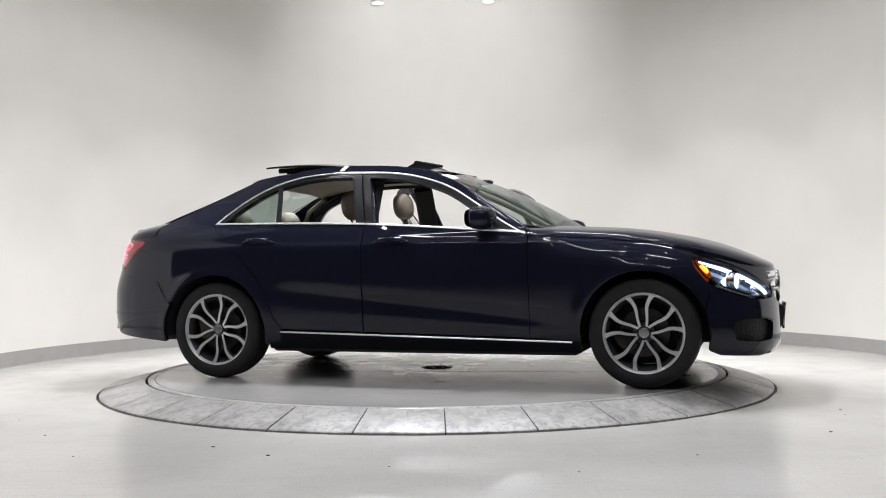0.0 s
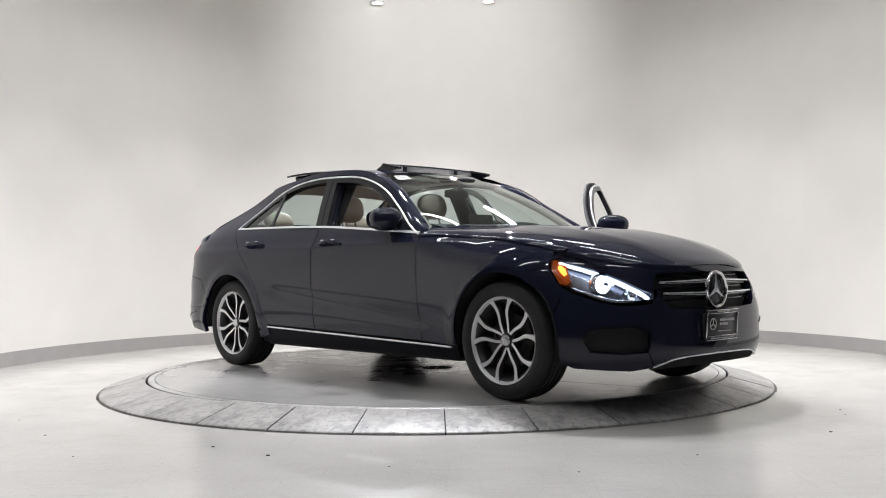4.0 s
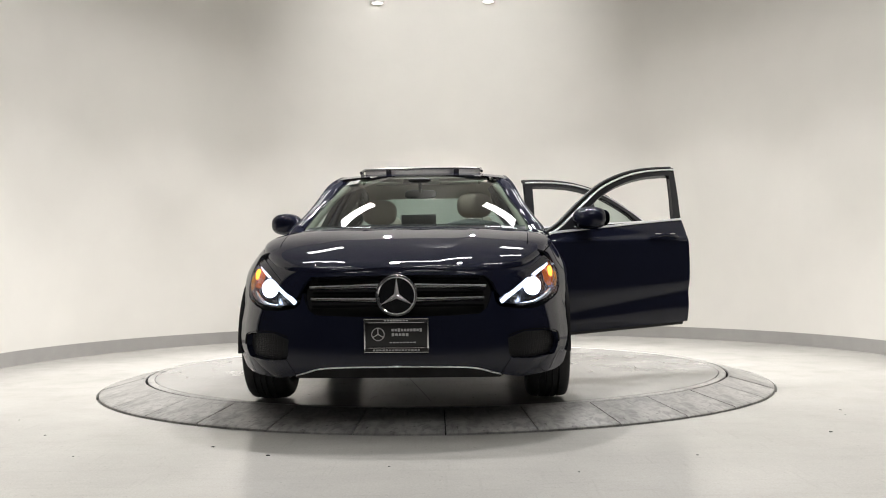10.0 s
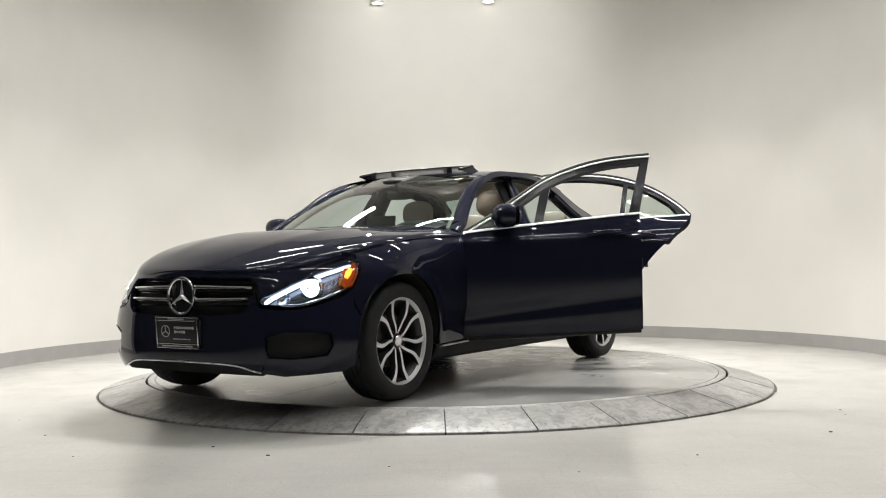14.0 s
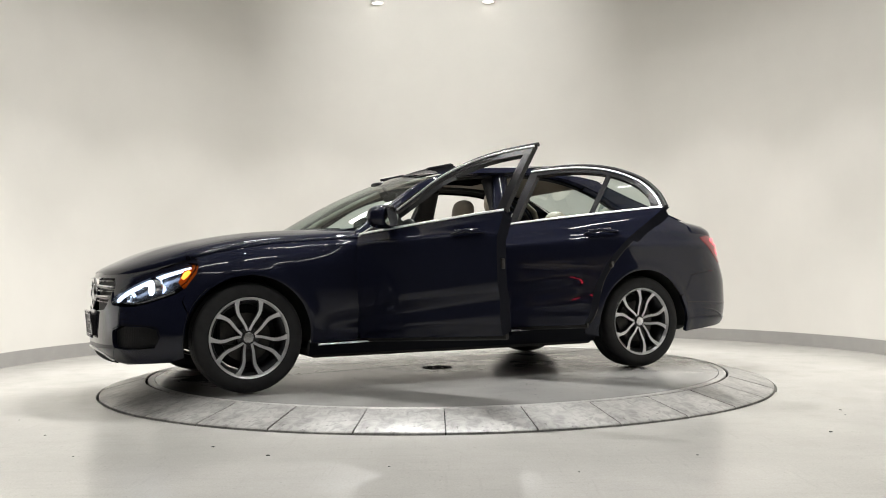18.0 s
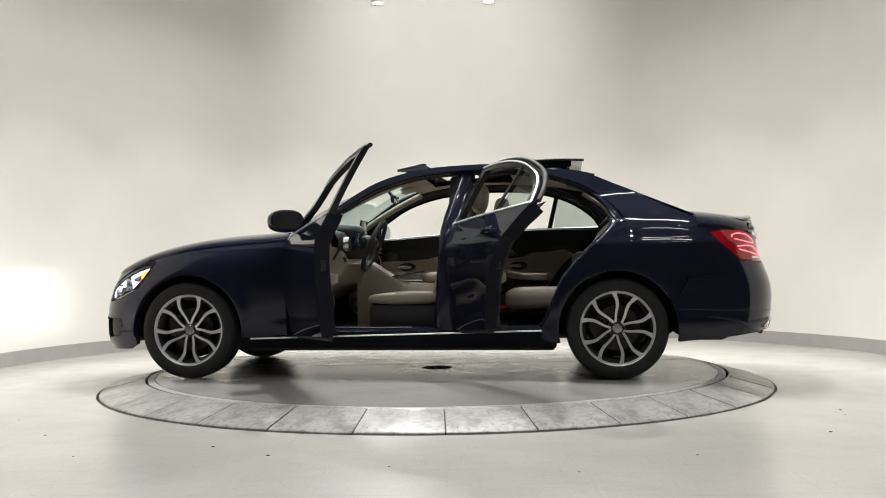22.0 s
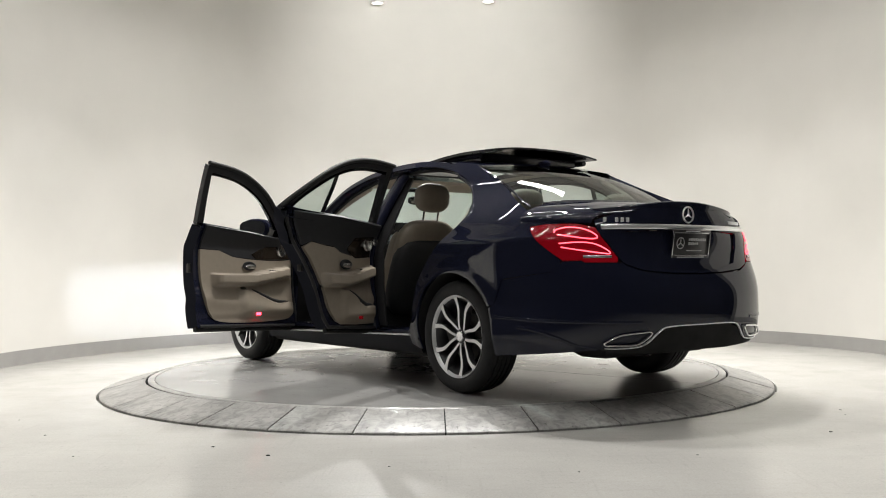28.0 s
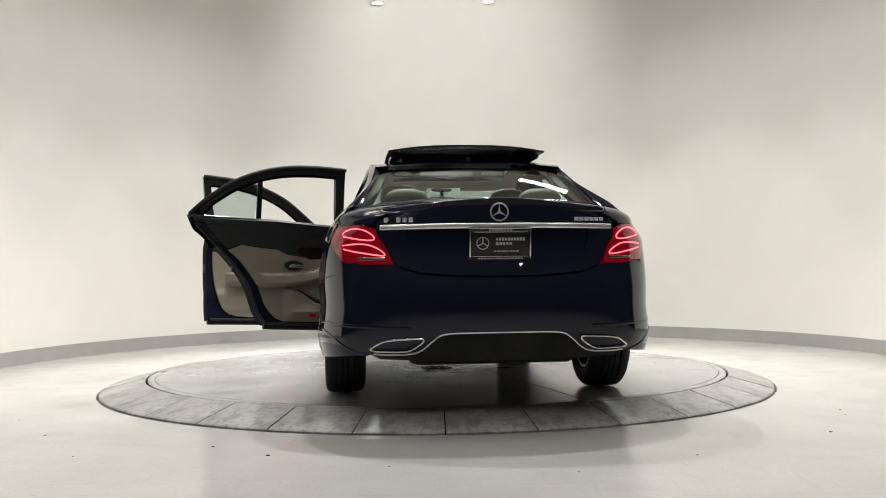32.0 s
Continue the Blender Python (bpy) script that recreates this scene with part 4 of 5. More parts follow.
def door_card(outline, s, parent, rear):
    """The trim inside a door: black upper band, beige panel, armrest, pocket, speaker and pull."""
    inner = side(s, -.095)
    x0, x1 = min(q[0] for q in outline), max(q[0] for q in outline)
    hint = (0, -s, 0)
    low = 0.365
    if rear:
        cut = [q for q in through_pts([(-.86, low + .02), (-.93, .47), (-.985, .60), (-1.09, .745), (-1.19, .83)], 4)]
        beige = [(-.385, low)] + [(-.62, low - .005), (-.80, low)] + cut + [(-1.10, .865), (-.95, .850), (-.85, .845), (-.78, .815), (-.66, .800), (-.55, .795), (-.385, .80)]
        upper = [(-.385, .805), (-.55, .80), (-.66, .805), (-.78, .82), (-.85, .85), (-.95, .855), (-1.10, .87), (-1.20, .84), (-1.36, .98), (-1.40, 1.02), (-.9, 1.025), (-.385, 1.005)]
        spk = (-.49, .885)
    else:
        beige = through_pts([(.69, .47), (.665, low + .02), (.58, low - .01), (.2, low - .02), (-.12, low - .005), (-.23, .42), (-.285, .58), (-.305, .75)], 3) + \
            [(-.305, .845), (-.12, .842), (-.06, .825), (.02, .802), (.20, .790), (.40, .785), (.60, .790), (.69, .80)]
        upper = [(.69, .805), (.60, .795), (.40, .790), (.20, .795), (.02, .807), (-.06, .830), (-.12, .847), (-.305, .85), (-.315, 1.0), (.1, .975), (.5, .945), (.69, .925)]
        spk = (.56, .865)
    latch, hinge = (-1.06, -.385) if rear else (-.305, .69)
    arm = spl([0, .3, .5, .75, 1.0], [.685, .683, .690, .722, .752])

    def moulded(x, z):
        """The trim swells into an armrest ledge and, below it, a map pocket."""
        u = (x - latch) / (hinge - latch)
        d = arm(u) - z
        b = .070 * smooth01((u - .10) / .05) * smooth01((.99 - u) / .10) * smooth01((d + .004) / .016) * (1 - smooth01((d - .060) / .035))
        zp = .590 - .105 * smooth01((u - .42) / .40)
        b += .030 * smooth01((u - .36) / .08) * smooth01((1.0 - u) / .06) * smooth01((zp - z) / .012) * smooth01((z - low + .01) / .08)
        return side(s, -.095 - b - .012 * smooth01((z - low) / .05))(x, z)
    Skin().add(beige, moulded, hint, (.018, .0125), hem=.035).build("door_trim", M_BEIGE, parent, "beige leather door trim")
    Skin().add(upper, side(s, -.105), hint, (.06, .05), hem=.03).build("door_upper_trim", M_SOFTBLACK, parent, "soft black upper door trim")
    back = Skin().add([q for q in outline], side(s, -.088), hint, (.08, .08), hem=0).build("door_inner_skin", M_PAINT, parent)
    pin = [moulded(lerp(latch, hinge, u), .594 - .105 * smooth01((u - .42) / .40)) + Vector((0, -s * .010, 0)) for u in kk(10, .52, .93)]
    part("pocket_opening", tube(pin, [.003 + .015 * math.sin(math.pi * i / 10) for i in range(11)], 8, flat=.8), M_SOFTBLACK, parent, "dark slot of the door pocket")
    pull = inner(lerp(latch, hinge, .52), .742) + Vector((0, -s * .012, 0))
    part("door_release", blob(pull.x, pull.y - s * .008, pull.z - .004, .11, .018, .034, "", None, None, power=2.4), M_SATIN, parent, "satin metal release lever", 60)
    part("release_bowl", lathe([(0, .0), (.036, .0), (.050, .006), (.054, .010), (.046, .012)], 24, m=Matrix.Translation(pull + Vector((-.02, -s * .002, 0))) @ Matrix.Rotation(radians(s * 90), 4, "X") @ Matrix.Diagonal((1.35, .6, .7, 1))), M_SOFTBLACK, parent)
    sp = inner(*spk) + Vector((0, -s * .014, 0))
    part("door_speaker", lathe([(0, .012), (.03, .012), (.038, .014), (.046, .016), (.05, .008), (.05, 0)], 28, m=Matrix.Translation(sp) @ Matrix.Rotation(radians(s * 90), 4, "X")), M_SATIN, parent, "round satin metal speaker grille", 40)
    if rear:
        tw = inner(spk[0] + .085, spk[1] + .018) + Vector((0, -s * .014, 0))
        part("door_tweeter", lathe([(0, .010), (.018, .011), (.024, .013), (.028, .006), (.028, 0)], 24, m=Matrix.Translation(tw) @ Matrix.Rotation(radians(s * 90), 4, "X")), M_SATIN, parent, "small round satin tweeter grille", 40)
    wood = Skin().add([(spk[0] - .0 + .14, spk[1] - .06), (spk[0] - .28, spk[1] - .075), (spk[0] - .34, spk[1] - .04), (spk[0] - .2, spk[1] + .02), (spk[0] + .14, spk[1] + .03)] if not rear else
                      [(spk[0] + .06, spk[1] - .085), (spk[0] - .12, spk[1] - .10), (spk[0] - .22, spk[1] - .05), (spk[0] - .16, spk[1] + .03), (spk[0] + .06, spk[1] + .045)],
                      side(s, -.109), hint, (.06, .05), hem=.004)
    wood.build("wood_inlay", M_WOOD, parent, "dark gloss wood inlay")
    sw = inner(lerp(latch, hinge, .72), .712) + Vector((0, -s * .055, .012))
    for k in range(1 if rear else 4):
        part("window_switch", box(.018, .012, .008, sw + Vector((.026 * k - .03, 0, -.012)), .002), M_SATIN, parent)
    lampx = -.60 if rear else .25
    lp = moulded(lampx, .405) + Vector((0, -s * .002, 0))
    part("courtesy_reflector", box(.05, .006, .022, lp, .002), M_RED if rear else M_PUDDLE, parent, "small red door reflector")
    part("door_latch", box(.02, .03, .06, side(s, -.05)(*((x0 + .004, .72) if not rear else (-1.135, .72))), .004), M_BRAKE, parent, "dark steel door latch")


def build_door(s, rear):
    g = 0.004
    if rear:
        bx0 = b_line(1.015) - g
        top_line = [(x, belt_z(x) - .004) for x in [lerp(-1.47, bx0, i / 14) for i in range(15)]]
        bottom = [(x, strip_z(x) + .02) for x in [lerp(B_X - g, -.93, i / 10) for i in range(11)]]
        outline = bottom[:-1] + REAR_CUT + top_line[1:]
        tx = b_line(1.385) - g
        line = [q for q in DLO_LINE if q[0] < tx - .01] + [(tx, DLO_TOP(tx))]
        a_open, hinge, axis = -62, (-.385, .822), (0, -.04, 1)
    else:
        top_line = [(x, belt_z(x) - .004) for x in [lerp(.70, b_line(1.015) + g, i / 14) for i in range(15)]]
        bottom = [(x, strip_z(x) + .02) for x in [lerp(B_X + g, .738, i / 12) for i in range(13)]]
        outline = FRONT_CUT + top_line + bottom[:-1]
        tx = b_line(1.385) + g
        line = [(tx, DLO_TOP(tx))] + [q for q in DLO_LINE if q[0] > tx + .01]
        a_open, hinge, axis = -64.0, (.727, .8485), (.0057, -.0287, 1)
    skin = Skin().add(outline, side(s), (0, s, 0), (.045, .015), hem=.088)
    door = skin.build("rear_door" if rear else "front_door", M_PAINT, car, ("rear" if rear else "front") + " door" + (" standing open with beige trim" if s > 0 else " closed"), M_HEM)
    fr = side(s, -.004)
    inner = offset_line(line, .044 if rear else .050)
    if rear:
        bot = [(bx0, belt_z(bx0) - .002)]
        inner_in = [q for q in inner if -1.36 < q[0] < -.51 and q[1] > belt_z(q[0]) + .03]
        frame_poly = list(line) + bot + [(-.42, belt_z(-.42))] + [(-.51, inner_in[-1][1])] + list(reversed(inner_in)) + [(-1.385, belt_z(-1.385) + .012), (-1.40, belt_z(-1.4))]
        glass = [(-.45, belt_z(-.45) - .01), (-.45, inner_in[-1][1] + .01)] + [(x, z + .01) for x, z in reversed(inner_in)] + [(-1.39, belt_z(-1.39) + .02), (-1.39, belt_z(-1.39) - .01)]
    else:
        inner_in = [q for q in inner if -.385 < q[0] and q[1] > belt_z(q[0]) + .012]
        frame_poly = [(b_line(1.015) + g, belt_z(B_X))] + list(line) + [(.70, belt_z(.70))] + [(.60, belt_z(.6))] + list(reversed(inner_in)) + [(-.385, inner_in[0][1]), (-.29, belt_z(-.29))]
        glass = [(.61, belt_z(.61) - .01)] + [(x, z + .01) for x, z in reversed(inner_in)] + [(-.31, inner_in[0][1] + .005), (-.31, belt_z(-.31) - .01)]
    Skin().add(frame_poly, fr, (0, s, 0), (.05, .05), hem=.034).build("window_frame", M_BLACK, door, "gloss black window frame")
    Skin().add(frame_poly, side(s, -.038), (0, -s, 0), (.05, .05), hem=0).build("window_frame_lining", M_SOFTBLACK, door)
    flange = offset_line(line, -.003)
    part("frame_flange", tube([side(s, -.040)(x, z) for x, z in flange], .014, 10, flat=.9), M_PLASTIC, door, "black rubber-lined frame flange", 60)
    foot = tube([side(s, -.05)(x, strip_z(x) + .012) for x in (kk(12, B_X - .01, -.93) if rear else kk(12, .72, B_X + .01))], .014, 8, flat=1.2)
    part("lower_flange", foot, M_PLASTIC, door, "", 60)
    strip_on(side(s), offset_line(line, .010), .011, .004, "window_chrome", M_TRIM, door, "bright chrome window strip")
    bx = [lerp(-1.455, b_line(1.0) - g, i / 16) for i in range(17)] if rear else [lerp(.715, b_line(1.0) + g, i / 16) for i in range(17)]
    strip_on(side(s), [(x, belt_z(x)) for x in bx], .015, .005, "belt_strip", M_TRIM, door, "bright chrome belt strip")
    if rear:
        div = [(-.985, belt_z(-.985)), (-1.02, 1.17), (-1.05, DLO_TOP(-1.05) - .03)]
        strip_on(side(s), [(lerp(div[0][0], div[2][0], i / 6), lerp(div[0][1], div[2][1], i / 6)) for i in range(7)], .035, .002, "window_divider", M_BLACK, door, "black window divider")
        g1 = [q for q in glass if q[0] < -1.0]
        pane([(-1.02, belt_z(-1.02) - .01), (-1.05, DLO_TOP(-1.05) - .05)] + g1, side(s, -.014), (0, s, 0), M_TINT, "quarter_glass", door, "small fixed quarter glass")
    cx, cz = sum(q[0] for q in outline) / len(outline), sum(q[1] for q in outline) / len(outline)
    lower = [(cx + (x - cx) * .972, cz + (z - cz) * .965) for x, z in outline if z < belt_z(x) - .03]
    part("door_rubber", tube([side(s, -.088)(x, z) for x, z in (lower if rear else lower[len(FRONT_CUT) - 3:] + lower[:len(FRONT_CUT) - 4])], .011, 8), M_PLASTIC, door, "black rubber door seal", 60)
    door_handle(-1.09 if rear else -.15, .930 if rear else .915, s, door)
    door_card(outline, s, door, rear)
    if not rear:
        mirror_unit(s, door)
        Skin().add([(.70, belt_z(.70)), (.44, belt_z(.44)), (.44, belt_z(.44) + .075), (.50, DLO_TOP(.50) - .035), (.58, DLO_TOP(.58) - .03)], side(s, .002), (0, s, 0), (.05, .05), hem=.06).build("mirror_triangle", M_BLACK, door, "gloss black mirror triangle")
    if s > 0:
        h = Matrix.Translation((*hinge, .6))
        door.matrix_basis = h @ Matrix.Rotation(radians(a_open), 4, Vector(axis)) @ h.inverted()
    return door


for s in (1, -1):
    for rear in (False, True):
        build_door(s, rear)

# ---- dark structure under the skin ----
for x in (1.42, -1.42):
    for s in (1, -1):
        b = bmesh.new()
        rows = []
        for i in range(21):
            a = radians(lerp(-6, 186, i / 20))
            rows.append([b.verts.new((x + .385 * math.cos(a), s * y, .325 + .385 * math.sin(a))) for y in (.875, .80, .52, .42)])
        for r, c in zip(rows, rows[1:]):
            for i in range(3):
                b.faces.new((r[i], r[i + 1], c[i + 1], c[i]))
        b.faces.new([r[3] for r in rows])
        part("wheel_arch_liner", b, M_UNDER, car, "black wheel arch liner", 40)
under = part("underbody", box(2.05, 1.62, .06, (0, 0, .215), .02), M_UNDER, car, "dark underbody")
for name, size, at, bev in (("engine_tray", (.9, .9, .45), (1.43, 0, .47), .05), ("bumper_beam", (.22, 1.28, .22), (1.93, 0, .36), .05), ("rear_axle_tray", (.75, .84, .30), (-1.45, 0, .40), .05),
                            ("boot_floor", (.42, 1.2, .42), (-2.08, 0, .55), .08), ("firewall", (.12, 1.5, .62), (.85, 0, .58), .03), ("seat_bulkhead", (.08, 1.45, .55), (-1.20, 0, .55), .03)):
    part(name, box(*size, at, bev), M_UNDER, under)
for s in (1, -1):
    b = tube([(b_line(z), s * (half(b_line(z), z) - .075), z) for i, z in enumerate((.24, .4, .6, .8, .95, 1.05, 1.2, 1.36))], [.060, .056, .050, .044, .040, .036, .032, .030], 14, flat=1.9, up=(1, 0, 0))
    part("b_pillar", b, M_PAINT, car, "body-coloured centre pillar", 50)
    Skin().add([(lerp(-1.0, .76, i / 12), .262) for i in range(13)] + [(lerp(.76, -1.0, i / 12), .325 + .01 * (i / 12)) for i in range(13)], side(s, -.10), (0, s, 0), (.1, .05), hem=.05).build("inner_sill", M_PAINT, car)
    step = tube([(lerp(-.98, .75, i / 12), s * .79, .312) for i in range(13)], .05, 8, flat=.5)
    part("sill_step", step, M_PAINT, car, "", 50)
    part("sill_plate", box(.62, .05, .004, (.22, s * .795, .339), .0015), M_SATIN, car, "satin metal sill plate")
    jamb = tube([(.745, s * .79, .30), (.745, s * .80, .6), (.74, s * .79, .86), (.70, s * .755, .945)], [.05, .055, .05, .03], 10, flat=.6)
    part("door_jamb", jamb, M_PAINT, car, "", 50)
    rear_jamb = tube([side(s, -.07)(x - .02, z) for x, z in REAR_CUT[::3]], .05, 10, flat=.6)
    part("rear_door_jamb", rear_jamb, M_PAINT, car, "", 50)
    tip = tube([side(s, -.05)(x, z) for x, z in through_pts([(-1.25, .83), (-1.36, .925), (-1.42, 1.0), (-1.428, 1.06), (-1.385, 1.13), (-1.27, 1.225), (-1.12, 1.295)], 4)], .042, 10, flat=.6)
    part("opening_flange", tip, M_PAINT, car, "", 60)
    rail = tube([side(s, -.055)(x, z + .012) for x, z in DLO_LINE[2:-2:2]], .042, 10, flat=.7)
    part("roof_rail", rail, M_PAINT, car, "", 50)
    seal = tube([side(s, -.085)(x, z - .012) for x, z in DLO_LINE[2:-2:2]], .016, 8)
    part("door_seal", seal, M_PLASTIC, car, "black rubber door seal", 50)

# ---- sliding roof ----
sun = []
for i in range(13):
    t = i / 12
    sun.append((lerp(-.46, -1.235, t), 1.444 + .053 * math.sin(math.pi * (t * .60 + .05)), .49))
b = bmesh.new()
rows = []
for x, z, w in sun:
    rows.append([b.verts.new((x, w * k, z - .037 * abs(k) ** 2.6)) for k in kk(16)] + [b.verts.new((x, w * k, z - .037 * abs(k) ** 2.6 - lerp(.024, .012, (-.46 - x) / .775))) for k in reversed(kk(16))])
for r, c in zip(rows, rows[1:]):
    for i in range(len(r)):
        b.faces.new((r[i], r[(i + 1) % len(r)], c[(i + 1) % len(r)], c[i]))
b.faces.new(rows[0])
b.faces.new(rows[-1])
bmesh.ops.recalc_face_normals(b, faces=b.faces)
part("sliding_roof_panel", b, M_DARKGLASS, car, "black glass roof panel slid back above the roof", 40)
loft([[roof_pt(x, k) + Vector((0, 0, .004)) for k in kk(12, -.80, .80)] for x in kk(8, -.72, -1.24)], M_DARKGLASS, "fixed_roof_glass", car, "black fixed roof glass")
part("roof_panel_frame", box(.05, .80, .05, (-1.10, 0, 1.425), .008), M_BLACK, car, "black frame below the roof panel")
for s in (1, -1):
    part("panel_arm", tube([(-.60, s * .45, 1.42), (-.85, s * .455, 1.43), (-1.15, s * .455, 1.43)], .018, 8), M_BLACK, car, "black roof panel arm")
    part("deflector_arm", tube([(-.13, s * .42, 1.452), (.06, s * .43, 1.412)], .010, 8), M_BLACK, car)
part("wind_deflector", tube([(-.135 + .02 * (1 - k * k), .43 * k, 1.452 - .004 * k * k) for k in kk(14)], .010, 8), M_BLACK, car, "black wind deflector bar", 50)
loft([[Vector((-.12 + .02 * (1 - k * k), .42 * k, z)) for k in kk(10)] for z in (1.405, 1.448)], material("grey_net", (.25, .25, .25), .8, noise_scale=400, amount=.5, alpha=.75), "deflector_net", car, "grey net of the wind deflector")
for s in (1, -1):
    b = bmesh.new()
    b.faces.new([b.verts.new(q) for q in ((-.135, s * .43, 1.448), (.06, s * .435, 1.408), (-.02, s * .44, 1.395), (-.2, s * .44, 1.415))])
    part("deflector_side", b, M_BLACK, car)
part("deflector_foot", tube([(-.12 + .02 * (1 - k * k), .43 * k, 1.408) for k in kk(14)], .007, 8), M_BLACK, car, "", 50)
for k in (-.55, .55):
    part("deflector_stay", box(.012, .07, .045, (-.112, .42 * k, 1.426), .003), M_BLACK, car)

# ---- nose: grille, emblem, plate, lamps, intakes ----
def face_at(y, z, end=1, off=0.0):
    s = 1 if y >= 0 else -1
    return corner(end, s, off)(psi_y(abs(y), z, end) if abs(y) > 1e-4 else math.pi / 2, z)


for s in (1, -1):
    hole = fz([("y", 0, .698), ("y", .3, .697), ("y", .44, .69), ("y", .475, .62), ("y", .455, .525), ("y", .40, .49), ("y", .2, .48), ("y", 0, .478)])
    if s > 0:
        grille = Skin().add(hole, corner(1, 1, -.055), (1, 0, 0), (.06, .03), hem=0).mirror().build("grille", M_PLASTIC, car, "black radiator grille with chrome bars")
    for z, z2, y1 in ((.640, .634, .435), (.572, .578, .425)):
        line = [(psi_y(lerp(.085, y1, i / 12), lerp(z, z2, i / 12)), lerp(z, z2, i / 12)) for i in range(13)]
        strip_on(corner(1, s, -.012), line, lambda u: lerp(.019, .009, u), .010, "grille_bar", M_TRIM, grille, "chrome grille bar")
        strip_on(corner(1, s, -.028), [(p, zz - .012) for p, zz in line], .012, .004, "grille_bar_shade", M_BLACK, grille)
        strip_on(corner(1, s, -.0035), [(p, zz - .002) for p, zz in line[:-1]], lambda u: lerp(.006, .002, u), .004, "grille_bar_inlay", M_BLACK, grille)
    for z in (.668, .606, .540):
        strip_on(corner(1, s, -.045), [(psi_y(lerp(.02, .43 if z < .65 else .41, i / 12), z), z) for i in range(13)], .010, .006, "grille_slat", M_BLACK, grille)
EMB = Vector((2.194, 0, .592))
badge = part("front_badge", lathe([(.088, -.006), (.086, .006), (.092, .012), (.100, .012), (.104, .004), (.103, -.008)], 48, "x", close=True, m=Matrix.Translation(EMB)), M_CHROME, car, "round chrome badge with three arms", 40)


def three_arms(r, thick, at, turn, parent):
    """Three tapered arms inside a round badge."""
    for k in range(3):
        a = radians(90 + 120 * k)
        b = bmesh.new()
        c, n = Vector((0, math.cos(a), math.sin(a))), Vector((0, -math.sin(a), math.cos(a)))
        base = [b.verts.new(q) for q in (n * r * .15, c * r, -n * r * .15, -c * r * .12)]
        peak = b.verts.new(Vector((thick, 0, 0)))
        ridge = b.verts.new(c * r * .98 + Vector((thick * .2, 0, 0)))
        for f in ((base[0], base[1], ridge), (base[0], ridge, peak), (base[1], base[2], ridge), (ridge, base[2], peak), (base[2], base[3], peak), (base[3], base[0], peak), (base[0], base[3], base[2], base[1])):
            b.faces.new(f)
        bmesh.ops.recalc_face_normals(b, faces=b.faces)
        bmesh.ops.transform(b, matrix=Matrix.Translation(at) @ Matrix.Rotation(radians(turn), 4, "Z"), verts=b.verts)
        part("badge_arm", b, M_TRIM, parent, smooth=10)


three_arms(.090, .014, EMB, 0, badge)
part("badge_backing", lathe([(0, .0), (.088, -.004)], 40, "x", m=Matrix.Translation(EMB + Vector((-.006, 0, 0)))), M_BLACK, badge)


def licence_plate(x, z, turn, lean, parent):
    """A dealer's dark plate in a bright frame; the print is bars."""
    p = part("licence_plate", box(.006, .300, .150, bevel=.002), M_PLATE, parent, "black dealer plate in a bright frame", 30)
    p.matrix_basis = pose(x, 0, z, 0, lean, turn)
    for sy, sz, y, zz in ((.312, .016, 0, .072), (.312, .020, 0, -.070), (.008, .150, .152, 0), (.008, .150, -.152, 0)):
        part("plate_frame", box(.012, sy, sz, (.004, y, zz), .002), M_SATIN if sz > .1 else M_PLATE, p)
    for sy, zz in ((.310, .0805), (.310, -.0800), (.27, .0635), (.27, -.0585)):
        part("frame_rim", box(.014, sy, .004, (.005, 0, zz), .001), M_SATIN, p)
    part("plate_emblem", lathe([(.028, -.001), (.028, .001), (.032, .001), (.032, -.001)], 28, "x", close=True, m=Matrix.Translation((.0055, -.088, .006))), M_BAR, p)
    for k in range(3):
        a = radians(90 + 120 * k)
        part("plate_emblem_arm", box(.002, .005, .028, bm=None, m=Matrix.Translation((.0055, -.088 + .014 * math.cos(a), .006 + .014 * math.sin(a))) @ Matrix.Rotation(a - math.pi / 2, 4, "X")), M_BAR, p)
    for wd, y, zz, h in ((.150, .050, .026, .016), (.085, .018, .004, .015), (.13, .03, -.034, .006), (.12, 0, .0725, .007), (.23, .0, -.070, .008)):
        n = max(int(wd / .0145), 2)
        for i in range(n):
            part("print_bar", box(.0016, wd / n * .74, h * random.uniform(.7, 1), (.0055 if abs(zz) < .06 else .0115, y - wd / 2 + wd * (i + .5) / n, zz)), M_BAR, p)
    return p


licence_plate(2.222, .402, 0, 4, car)
part("plate_holder", box(.03, .30, .13, (2.205, 0, .40), .006), M_PLASTIC, car)

